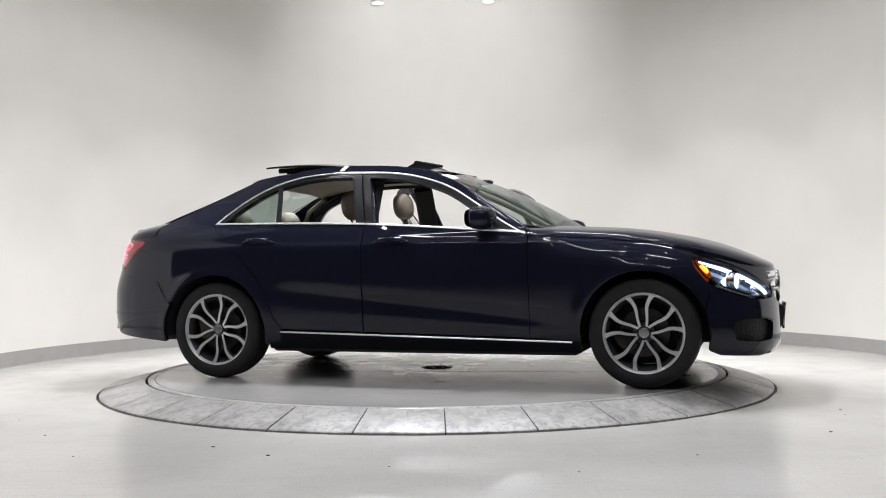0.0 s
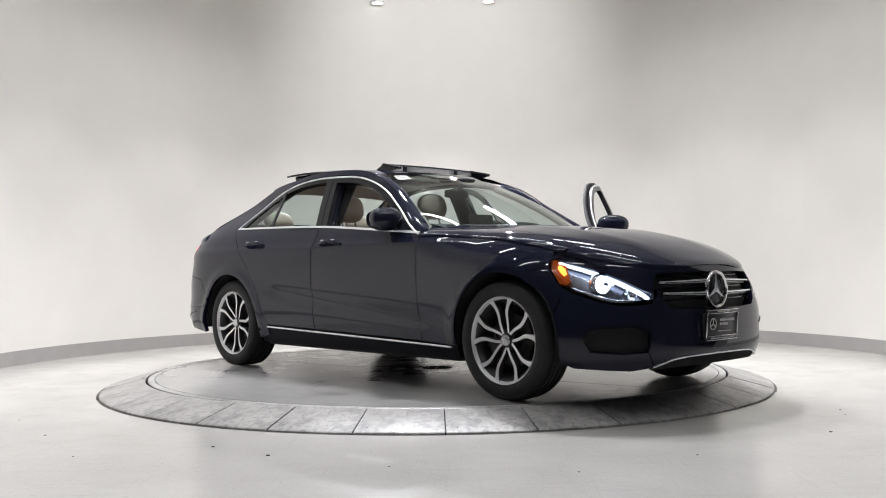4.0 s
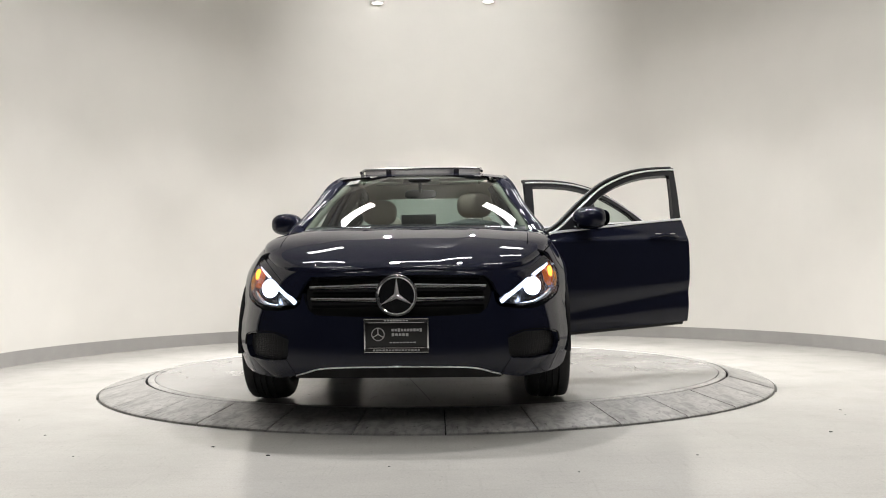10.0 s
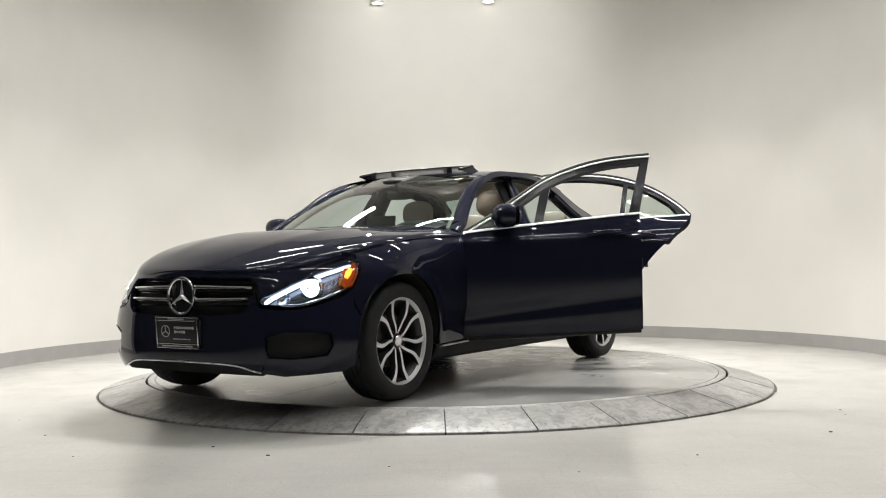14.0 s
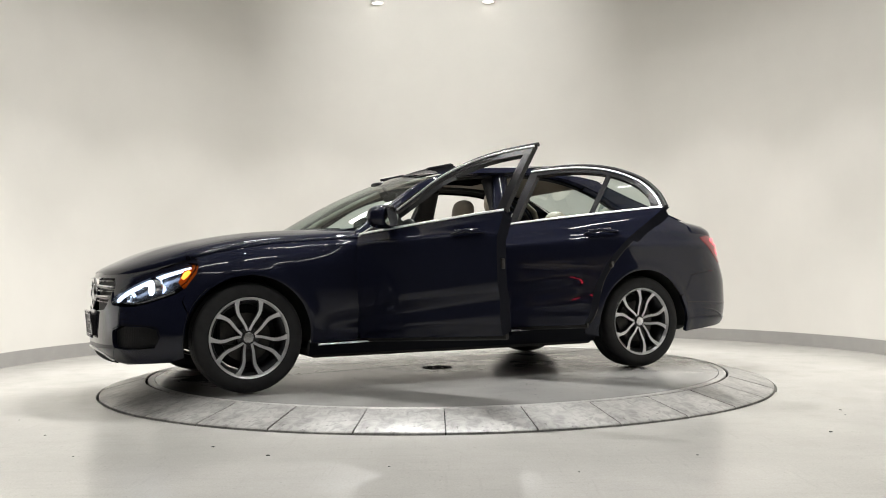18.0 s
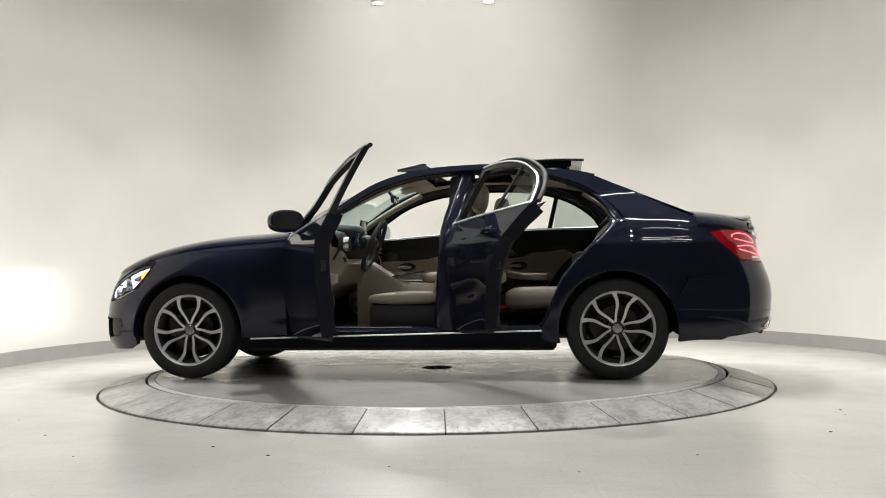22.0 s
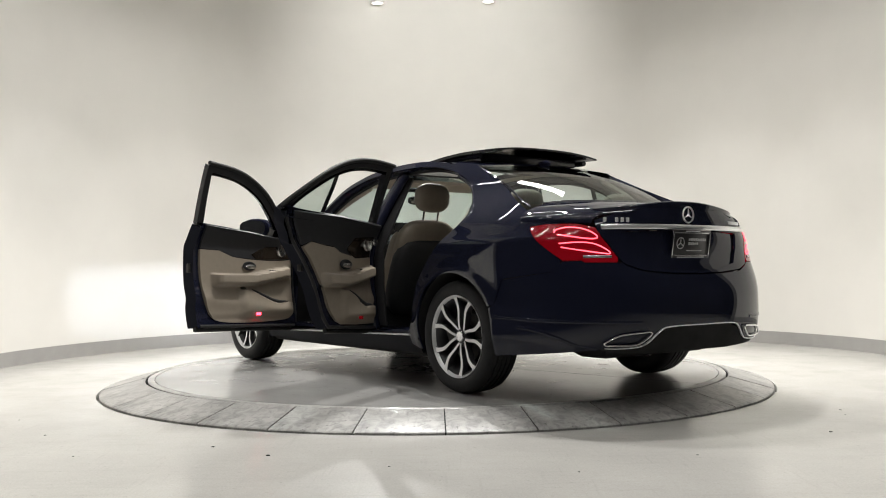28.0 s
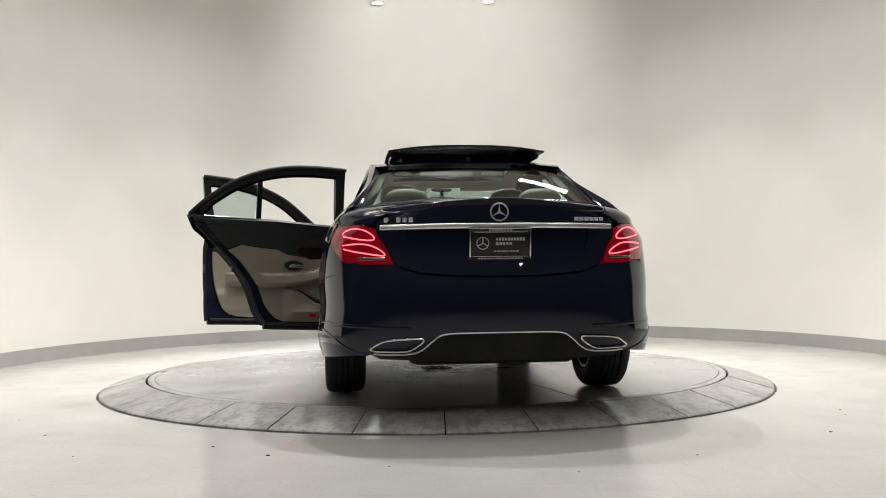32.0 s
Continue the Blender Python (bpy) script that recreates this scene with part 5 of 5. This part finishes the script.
for s in (1, -1):
    lamp = Skin().add(LAMP, corner(1, s, -.075), (1, s, 0), (.06, .03), hem=-.07).build("headlamp", M_BOWL, car, "headlamp with bright daylight guide and amber corner")
    pane(LAMP, corner(1, s, .002), (1, s, 0), M_LENS, "lamp_lens", lamp, "clear lens", (.05, .03))
    f = corner(1, s, -.03)
    upper = [LAMP[i] for i in range(2, 6)] + [(lerp(LAMP[5][0], LAMP[6][0], .7), lerp(LAMP[5][1], LAMP[6][1], .7))]
    up = through_pts(upper, 5)
    pts = [f(a, z - .015) for a, z in up]
    part("daylight_guide", tube(pts, [.007 + .005 * math.sin(math.pi * (.15 + .7 * i / len(pts))) for i in range(len(pts))], 8), M_DRL, lamp, "white glowing light guide", 60)
    pr = corner(1, s, -.062)(psi_y(.705, .628), .628)
    m = Matrix.Translation(pr) @ Matrix.Rotation(radians(s * 18), 4, "Z")
    part("projector", lathe([(0, .036), (.016, .033), (.031, .023), (.040, .006), (.041, -.01)], 28, "x", m=m), M_HEADGLOW, lamp, "glowing projector lens", 60)
    part("projector_ring", lathe([(.0425, -.012), (.0425, .030), (.046, .036), (.050, .030), (.060, .004), (.056, -.012)], 32, "x", close=True, m=m), M_SATIN, lamp, "satin ring", 40)
    # the low beam: a small source deep in a dark box that is open in front, cut off level above
    bm_ = Matrix.Translation(pr + Vector((.052, s * .004, .004))) @ Matrix.Rotation(radians(1.2), 4, "Y")
    part("beam_source", box(.0004, .006, .0036, m=bm_), M_BEAM, lamp, "bright beam source")
    hood = bmesh.new()
    for size, at in (((.003, .042, .020), (-.003, 0, -.002)), ((.040, .058, .002), (.018, 0, .0046)), ((.030, .058, .002), (.013, 0, -.0085)), ((.030, .002, .014), (.013, .018, -.002)), ((.030, .002, .014), (.013, -.018, -.002))):
        box(*size, m=bm_ @ Matrix.Translation(at), bm=hood)
    part("beam_shroud", hood, M_SATIN, lamp)
    pr2 = corner(1, s, -.055)(psi_y(.60, .572), .572)
    part("second_projector", lathe([(0, .002), (.012, .004), (.024, .012), (.030, .024), (.033, .024), (.030, -.01)], 24, "x", m=Matrix.Translation(pr2) @ Matrix.Rotation(radians(s * 12), 4, "Z")), M_SATIN, lamp, "satin reflector bowl", 60)
    shelf = [corner(1, s, -.035)(a, z + .014) for a, z in through_pts([LAMP[i] for i in range(8, 12)], 4)]
    part("lamp_shelf", tube(shelf, .010, 8), M_SATIN, lamp, "satin trim", 60)
    am_out = [LAMP[0], (lerp(LAMP[0][0], LAMP[1][0], .9), LAMP[1][1] - .008), (psi_x(1.790, .715), .715), (psi_x(1.818, .662), .662), (psi_x(1.800, .635), .635), (LAMP[12][0], LAMP[12][1]), LAMP[13]]
    Skin().add([(a, z - .004) for a, z in am_out], corner(1, s, -.022), (1, s, 0), (.05, .03), hem=.03).build("amber_lens", M_AMBERLENS, lamp, "amber corner reflector")
    am = [corner(1, s, -.020)(psi_x(x, z), z) for x, z in ((1.752, .722), (1.775, .702), (1.795, .678))]
    part("amber_lamp", tube(am, [.010, .016, .010], 10), M_AMBER, lamp, "glowing amber lamp", 60)
    # side intakes and lower lip
    intake = fz([("y", .53, .384), ("y", .62, .414), ("y", .755, .410), ("x", 1.935, .396), ("x", 1.920, .335), ("x", 1.942, .281), ("y", .66, .268), ("y", .548, .278), ("y", .536, .31)])
    air = Skin().add(intake, corner(1, s, -.03), (1, s, 0), (.05, .03), hem=0).build("side_intake", M_MESH, car, "black honeycomb side intake")
    strip_on(corner(1, s, .002), through_pts(fz([("y", .54, .392), ("y", .62, .416), ("y", .72, .416), ("x", 1.945, .404), ("x", 1.926, .380), ("x", 1.918, .345)]), 4), .005, .003, "intake_trim", M_BLACK, car, "thin gloss black trim")
    lipz = fz([("y", 0, .249), ("y", .15, .248), ("y", .30, .245), ("y", .39, .236), ("y", .45, .218), ("y", .50, .204)])
    strip_on(corner(1, s, .004), through_pts(lipz, 4), .0055, .004, "lip_strip", M_TRIM, car, "chrome strip on the front lip")
    Skin().add(fz([("y", 0, .245), ("y", .3, .243), ("y", .47, .225), ("y", .53, .205), ("y", .5, .188), ("y", .3, .192), ("y", 0, .192)]), corner(1, s, -.012), (1, 0, 0), (.06, .03), hem=.04).build("lower_grille", M_UNDER, car, "black lower intake")


# fascia lines and wiper cowl
loft([[Vector((lerp(.955, 1.0, t) - .22 * (k * .66 / .66) ** 2 - .0, .67 * k, .972 - .012 * t - .01 * k * k)) for k in kk(12)] for t in (-1.2, 0, .8)], M_PLASTIC, "scuttle", car, "black plastic scuttle below the windscreen")
for y0, y1 in ((.55, -.05), (-.05, -.60)):
    part("wiper", tube([Vector((.90 - .22 * (lerp(y0, y1, t) / .66) ** 2 - .02 * t, lerp(y0, y1, t), .995 - .012 * (lerp(y0, y1, t) / .66) ** 2)) for t in kk(8, 0, 1)], .007, 6), M_PLASTIC, car, "black wiper arm")
stick = loft([[screen_pt(t, k) + Vector((.006, 0, .010)) for k in kk(4, -.925, -.785)] for t in kk(3, .045, .155)], M_STICKER, "windscreen_sticker", car, "white paper sticker on the windscreen")
for t0, k0, k1 in ((.065, -.905, -.87), (.065, -.86, -.805), (.11, -.90, -.82)):
    loft([[screen_pt(t, k) + Vector((.0075, 0, .0125)) for k in (k0, k1)] for t in (t0, t0 + .014)], M_PLATE, "sticker_print", stick)
part("interior_mirror", blob(.16, 0, 1.245, .03, .22, .062, "", None, None, power=4), M_SOFTBLACK, car, "black interior mirror", 60)
part("interior_mirror_face", box(.002, .20, .048, (.143, 0, 1.245), .0005), M_MIRROR, car)
part("mirror_stem", tube([(.22, 0, 1.33), (.17, 0, 1.26)], .012, 8), M_SOFTBLACK, car)
part("sensor_box", blob(.235, 0, 1.335, .12, .16, .03, "", None, None), M_SOFTBLACK, car, "black sensor cover", 60)

# ---- tail ----
GUIDES = [[(.776, .900), (.765, .915), (.728, .927), (.680, .922), (.639, .899), (.621, .876), (.636, .866), (.681, .869), (.740, .881), (.772, .890)],
          [(.777, .843), (.718, .848), (.658, .844), (.611, .826), (.577, .801), (.574, .788), (.611, .790), (.682, .802), (.741, .815), (.772, .824)]]
for s in (1, -1):
    tl = Skin().add(TLAMP, corner(-1, s, .002), (-1, s, 0), (.05, .03), hem=.04).build("tail_lamp", M_RED, car, "red glowing tail lamp")
    for loop in GUIDES:
        pts = [corner(-1, s, .003)(psi_y(y, z, -1), z) for y, z in through_pts(loop, 4)]
        part("light_guide", tube(pts, .0038, 8, flat=.9), M_REDGLOW, tl, "glowing curved light guide", 60)
    strip_on(corner(-1, s, .003), [(psi_y(lerp(.57, .70, i / 8), .772, -1), .772) for i in range(9)], .014, .003, "reversing_lens", M_SATIN, tl, "clear reversing lens")
    strip_on(corner(-1, s, .004), [(psi_y(lerp(0.001, .59, i / 14), .932 - .004 * (i / 14) ** 2, -1), .932 - .004 * (i / 14) ** 2) for i in range(15)], .026, .008, "boot_strip", M_TRIM, boot, "chrome strip across the boot lid")
    # spoiler lip
    on_deck = lambda x, y: top(-1, s)(x, a_y(x, y, -1))
    b = bmesh.new()
    rows = []
    for i in range(15):
        k = i / 14
        y = .575 * k
        xe = face_at(y, 1.03, -1).x + .020
        q = on_deck(xe, y)
        h = .020 * (1 - k ** 3) + .001
        rows.append([b.verts.new(e) for e in (on_deck(xe + .10, y) - Vector((0, 0, .001)), on_deck(xe + .04, y) + Vector((0, 0, h * .35)), q + Vector((-.012, 0, h)), q + Vector((-.019, 0, h * .75)), q + Vector((-.012, 0, -.02)), q + Vector((.05, 0, -.02)))])
    for r, c in zip(rows, rows[1:]):
        for i in range(6):
            b.faces.new((r[i], r[(i + 1) % 6], c[(i + 1) % 6], c[i]))
    bmesh.ops.recalc_face_normals(b, faces=b.faces)
    part("boot_spoiler", b, M_PAINT, boot, "body-coloured spoiler lip", 50)
    # folds of the bumper behind the wheel
    for n, fold in enumerate(([("x", -1.80, .455), ("x", -2.0, .447), ("x", -2.2, .440), ("x", -2.36, .436), ("y", .62, .433), ("y", .45, .430)],
                              [("x", -1.97, .405), ("x", -2.08, .392), ("x", -2.19, .360), ("x", -2.27, .318), ("x", -2.33, .295)])):
        strip_on(corner(-1, s, -.002), through_pts(fz(fold, -1), 4), .016, .005, "bumper_fold", M_PAINT, car)
    # exhaust finisher
    loop = [(.630, .326), (.579, .369), (.532, .384), (.455, .392), (.385, .394), (.378, .380), (.40, .352), (.457, .314), (.549, .312), (.61, .314)]
    loop = [(y + .014, .344 + (z - .350) * .78) for y, z in loop]
    loop = through_pts(loop + [loop[0]], 4)[:-1]
    ring_pts = [corner(-1, s, .012)(psi_y(y, z, -1), z) for y, z in loop]
    part("exhaust_finisher", tube(ring_pts, .0048, 8, closed=True), M_CHROME, car, "chrome exhaust finisher", 60)
    Skin().add([(psi_y(y, z, -1), z) for y, z in loop], corner(-1, s, -.03), (-1, 0, 0), (.05, .03), hem=-.03).build("exhaust_mouth", M_PLASTIC, car, "black exhaust mouth")
    strip_on(corner(-1, s, .004), through_pts([(math.pi / 2 - .001, .404)] + [(psi_y(y, z, -1), z) for y, z in ((.12, .404), (.225, .403), (.30, .396), (.345, .368), (.395, .325), (.45, .303), (.56, .298), (.63, .301))], 4), .0055, .004, "rear_strip", M_TRIM, car, "chrome strip above the diffuser")
    Skin().add(fz([("y", 0, .398), ("y", .25, .395), ("y", .34, .375), ("y", .42, .318), ("y", .66, .300), ("y", .60, .275), ("y", .3, .262), ("y", 0, .262)], -1), corner(-1, s, -.01), (-1, 0, 0), (.05, .03), hem=.05).build("diffuser", M_UNDER, car, "black rear diffuser")
    for k in range(5 if s > 0 else 6):
        # model lettering as plain chrome blocks
        y, z = (.560 - .030 * k, .965) if s > 0 else (-.40 - .028 * k, .965)
        if s > 0 and k == 1:
            continue
        q = face_at(y, z, -1, .003)
        part("boot_lettering", box(.006, .022, .024 if s > 0 else .018, q, .002), M_TRIM, boot)
RB = face_at(0, 1.0, -1, .006)
rbadge = part("rear_badge", lathe([(.040, -.004), (.040, .004), (.046, .005), (.048, 0), (.047, -.004)], 36, "x", close=True, m=Matrix.Translation(RB) @ Matrix.Rotation(math.pi, 4, "Z")), M_TRIM, boot, "round chrome badge with three arms", 40)
three_arms(.042, .010, RB, 180, rbadge)
licence_plate(-2.404, .838, 180, 9, boot)
part("silencer", box(.28, .9, .14, (-2.05, 0, .29), .05), M_UNDER, car, "dark silencer under the tail")
part("roof_antenna", blob(-1.24, 0, 1.39, .13, .035, .05, "", None, None, power=2), M_PAINT, car, "", 60)

# ---- inside ----
part("cabin_floor", box(2.05, 1.5, .03, (-.12, 0, .275), .01), M_CARPET, car, "dark carpet")
hl = bmesh.new()
for x0, x1, full in ((.12, -.10, 1), (-.10, -.72, 0), (-.72, -1.29, 1)):
    for k0, k1 in ([(-1, 1)] if full else [(-1, -.70), (.70, 1)]):
        n, mm = 8, 12 if full else 3
        g = [[hl.verts.new(roof_pt(lerp(x0 - (.12 * lerp(k0, k1, j / mm) ** 2 if x0 > .1 else 0), x1, i / n), lerp(k0, k1, j / mm) * .96) - Vector((0, 0, .045))) for j in range(mm + 1)] for i in range(n + 1)]
        for i in range(n):
            for j in range(mm):
                hl.faces.new((g[i][j], g[i][j + 1], g[i + 1][j + 1], g[i + 1][j]))
part("headliner", hl, M_HEADLINER, car, "beige cloth headliner", 60)
for s in (1, -1):
    part("inner_a_pillar", tube([screen_pt(t, s * .97) + Vector((-.03, 0, -.025)) for t in kk(6, .05, 1)], .024, 8), M_HEADLINER, car, "beige pillar trim", 60)
    part("inner_b_pillar", tube([(-.40, s * (half(-.4, z) - .13), z) for z in (.35, .6, .85, 1.0, 1.2, 1.34)], .034, 12, flat=2.3, up=(1, 0, 0)), M_SOFTBLACK, car, "", 60)
    part("sun_visor", box(.16, .34, .015, m=Matrix.Translation((.06, s * .30, 1.345)) @ Matrix.Rotation(radians(14), 4, "Y"), bevel=.006), M_HEADLINER, car, "beige sun visor")
    part("inner_quarter", tube([side(s, -.07)(x - .05, z) for x, z in [(-1.30, .80), (-1.42, .95), (-1.46, 1.08), (-1.36, 1.2), (-1.2, 1.3)]], .028, 8, flat=.6), M_HEADLINER, car, "beige rear pillar trim", 60)


def front_seat(x, y, z):
    st = part("front_seat", blob(0.02, 0, .492, .56, .50, .11, "", None, None, power=3.5), M_BEIGE, car, "beige leather front seat", 60)
    st.matrix_basis = pose(x, y, z)
    part("cushion_side", blob(0.02, .235, .512, .52, .09, .08, "", None, None), M_BEIGE, st, "", 60)
    part("cushion_side", blob(0.02, -.235, .512, .52, .09, .08, "", None, None), M_BEIGE, st, "", 60)
    lean = Matrix.Translation((-.24, 0, .50)) @ Matrix.Rotation(radians(-21), 4, "Y")
    part("backrest", blob(0, 0, 0, .14, .50, .64, "", None, None, power=3.6, n=28, m=lean @ Matrix.Translation((0, 0, .26))), M_BEIGE, st, "beige leather backrest", 60)
    part("backrest_shell", blob(0, 0, 0, .13, .535, .56, "", None, None, power=4, n=24, m=lean @ Matrix.Translation((-.045, 0, .18))), M_SOFTBLACK, st, "black backrest shell", 60)
    for k in (1, -1):
        part("backrest_bolster", blob(0, 0, 0, .12, .08, .52, "", None, None, power=2.6, m=lean @ Matrix.Translation((.045, k * .215, .22))), M_BEIGE, st, "", 60)
        part("headrest_post", tube([lean @ Vector((0, k * .06, .56)), lean @ Vector((.01, k * .06, .70))], .007, 8), M_CHROME, st)
    part("headrest", blob(0, 0, 0, .12, .27, .20, "", None, None, power=2.7, n=24, m=lean @ Matrix.Translation((.03, 0, .735)) @ Matrix.Rotation(radians(14), 4, "Y")), M_BEIGE, st, "beige leather headrest", 60)
    part("seat_base", box(.53, .53, .19, (0.01, 0, .385), .04), M_SOFTBLACK, st)


front_seat(-.04, .375, .01)
front_seat(-.145, -.37, -.03)
bench = part("rear_bench", blob(-.93, 0, .505, .50, 1.30, .145, "", None, None, power=5, n=32), M_BEIGE, car, "beige leather rear bench", 60)
for y, wd in ((.40, .52), (-.40, .52), (0, .28)):
    m = Matrix.Translation((-1.20, y, .50)) @ Matrix.Rotation(radians(-26), 4, "Y")
    part("rear_backrest", blob(0, 0, 0, .15, wd, .62, "", None, None, power=3.6, n=24, m=m @ Matrix.Translation((0, 0, .28))), M_BEIGE, bench, "", 60)
    if y:
        part("rear_headrest", blob(0, 0, 0, .10, .26, .17, "", None, None, power=2.7, n=22, m=m @ Matrix.Translation((.0, 0, .68))), M_BEIGE, bench, "beige leather headrest", 60)
        for k in (1, -1):
            part("headrest_post", tube([m @ Vector((0, k * .05, .55)), m @ Vector((0, k * .05, .64))], .006, 8), M_CHROME, bench)
part("parcel_shelf", box(.48, 1.16, .02, m=Matrix.Translation((-1.62, 0, 1.035)) @ Matrix.Rotation(radians(-4), 4, "Y"), bevel=.005), M_SOFTBLACK, car, "black parcel shelf")
part("rear_bulkhead", box(.04, 1.3, .7, m=Matrix.Translation((-1.40, 0, .70)) @ Matrix.Rotation(radians(-22), 4, "Y")), M_UNDER, car)

# dashboard
b = bmesh.new()
rows = []
for k in kk(16):
    prof = [(.90, .95), (.62, 1.005), (.50, 1.015), (.40, .985), (.375, .93), (.385, .86), (.42, .80)]
    rows.append([b.verts.new((x - .02 * (1 - k * k) + .05 * abs(k) ** 4, .70 * k, z - .01 * k * k)) for x, z in prof])
for r, c in zip(rows, rows[1:]):
    for i in range(len(r) - 1):
        b.faces.new((r[i], r[i + 1], c[i + 1], c[i]))
part("dashboard", b, M_SOFTBLACK, car, "soft black dashboard top", 60)
b = bmesh.new()
rows = []
for k in kk(16):
    prof = [(.42, .80), (.375, .76), (.40, .66), (.52, .56), (.70, .50)]
    rows.append([b.verts.new((x - .02 * (1 - k * k) + .05 * abs(k) ** 4, .645 * k, z)) for x, z in prof])
for r, c in zip(rows, rows[1:]):
    for i in range(len(r) - 1):
        b.faces.new((r[i], r[i + 1], c[i + 1], c[i]))
part("lower_dashboard", b, M_BEIGE, car, "beige lower dashboard", 60)
for s in (1, -1):
    edge = through_pts([(.60, .855), (.512, .884), (.43, .862), (.385, .785), (.40, .70), (.46, .64), (.54, .622), (.61, .66), (.63, .76), (.60, .855)], 4)[:-1]
    b = bmesh.new()
    rows = [[b.verts.new((.505 + (x - .505) * k, s * y, .755 + (z - .755) * k)) for x, z in edge] for k, y in ((1.0, .59), (1.0, .652), (.95, .664), (.80, .668), (.74, .664), (.70, .666))]
    for r, c in zip(rows, rows[1:]):
        for i in range(len(r)):
            b.faces.new((r[i], r[(i + 1) % len(r)], c[(i + 1) % len(r)], c[i]))
    b.faces.new(rows[-1])
    bmesh.ops.recalc_face_normals(b, faces=b.faces)
    part("dashboard_end", b, M_BEIGE, car, "beige dashboard end panel", 50)
    part("light_switch", lathe([(0, .010), (.016, .010), (.020, .004), (.020, 0)], 20, m=Matrix.Translation((.40, s * .655, .79)) @ Matrix.Rotation(radians(-s * 90), 4, "X")), M_SOFTBLACK, car, "", 40)
    part("air_vent", lathe([(.022, .012), (.034, .012), (.046, .016), (.050, .004), (.050, -.02)], 24, "x", m=Matrix.Translation((.385, s * .60, .90)) @ Matrix.Rotation(math.pi, 4, "Z")), M_SATIN, car, "round satin air vent", 40)
    part("vent_core", lathe([(0, .004), (.03, .006), (.034, 0)], 20, "x", m=Matrix.Translation((.385, s * .60, .90)) @ Matrix.Rotation(math.pi, 4, "Z")), M_PLASTIC, car)
for y in (.09, 0, -.09):
    part("air_vent", lathe([(0, .004), (.026, .006), (.034, .014), (.040, .004), (.040, -.02)], 24, "x", m=Matrix.Translation((.365, y, .91)) @ Matrix.Rotation(math.pi, 4, "Z")), M_SATIN, car, "round satin air vent", 40)
part("instrument_hood", blob(.43, .36, .985, .22, .40, .12, "", None, None, power=2.6), M_SOFTBLACK, car, "black instrument hood", 60)
part("instrument_panel", box(.01, .30, .10, m=Matrix.Translation((.345, .36, .945)) @ Matrix.Rotation(radians(-18), 4, "Y"), bevel=.003), material("blue_display", (.01, .012, .02), .1, emit=(.15, .3, .9), strength=.02), car, "dim blue instrument display")
for y in (.44, .28):
    part("instrument_ring", lathe([(.050, 0), (.050, .008), (.056, .008), (.056, 0)], 28, "x", close=True, m=Matrix.Translation((.338, y, .943)) @ Matrix.Rotation(radians(180), 4, "Z")), M_SATIN, car)
part("centre_screen", box(.014, .235, .135, m=Matrix.Translation((.40, 0, 1.022)) @ Matrix.Rotation(radians(-8), 4, "Y"), bevel=.006), M_DARKGLASS, car, "black centre screen")
con = bmesh.new()
rows = []
for t in kk(12, 0, 1):
    x = lerp(.42, -.28, t)
    z = lerp(.80, .62, smooth01(t * 1.8))
    rows.append([con.verts.new(q) for q in ((x, .13, .30), (x, .135, z - .05), (x, .115, z - .005), (x, .06, z), (x, -.06, z), (x, -.115, z - .005), (x, -.135, z - .05), (x, -.13, .30))])
for r, c in zip(rows, rows[1:]):
    for i in range(7):
        con.faces.new((r[i], r[i + 1], c[i + 1], c[i]))
con.faces.new(rows[-1])
part("centre_console", con, M_BEIGE, car, "beige centre console", 50)
part("console_inlay", box(.42, .17, .012, m=Matrix.Translation((.14, 0, .672)) @ Matrix.Rotation(radians(9), 4, "Y"), bevel=.005), M_WOOD, car, "dark gloss console inlay")
part("console_trim", tube([(lerp(.36, -.06, t), .10, lerp(.735, .64, smooth01(t * 1.6))) for t in kk(8, 0, 1)], .006, 8), M_CHROME, car)
part("centre_armrest", blob(-.20, 0, .655, .30, .22, .09, "", None, None, power=3.4), M_BEIGE, car, "beige centre armrest", 60)
# steering wheel
wm = Matrix.Translation((.245, .36, .888)) @ Matrix.Rotation(radians(-24), 4, "Y")
sw = part("steering_wheel", tube([wm @ Vector((0, .182 * math.cos(a), .182 * math.sin(a))) for a in [2 * math.pi * i / 40 for i in range(40)]], .017, 10, closed=True, up=(1, 0, 0.01)), M_SOFTBLACK, car, "black leather steering wheel", 60)
part("wheel_boss", blob(0, 0, 0, .07, .17, .13, "", None, None, power=2.4, m=wm @ Matrix.Translation((.015, 0, -.005))), M_SOFTBLACK, sw, "", 60)
for y, z in ((.13, .01), (-.13, .01), (0, -.12)):
    part("wheel_spoke", box(.02, .11 if y else .05, .035 if y else .12, m=wm @ Matrix.Translation((.012, y, z)), bevel=.006), M_SATIN if not y else M_SOFTBLACK, sw)
part("steering_column", tube([wm @ Vector((.03, 0, 0)), wm @ Vector((.20, 0, -.02))], .05, 12), M_SOFTBLACK, car, "", 60)
for y in (.12, -.12):
    part("stalk", tube([wm @ Vector((.06, y * .4, .02)), wm @ Vector((.05, y * 1.3, .03))], .008, 8), M_SOFTBLACK, car)
part("pedal", box(.02, .07, .09, (.68, .30, .40), .006), M_SATIN, car)
part("pedal", box(.02, .05, .14, (.70, .20, .38), .006), M_SATIN, car)



def motions():
    def spin(deg, off):
        return Matrix.Rotation(radians(deg), 4, "Z") @ Matrix.Translation((*off, 0))
    walk(car, [(t, spin(a, CAR_AT)) for t, a in TURN])
    walk(disc, [(t, spin(a, (0, 0))) for t, a in TURN])


motions()
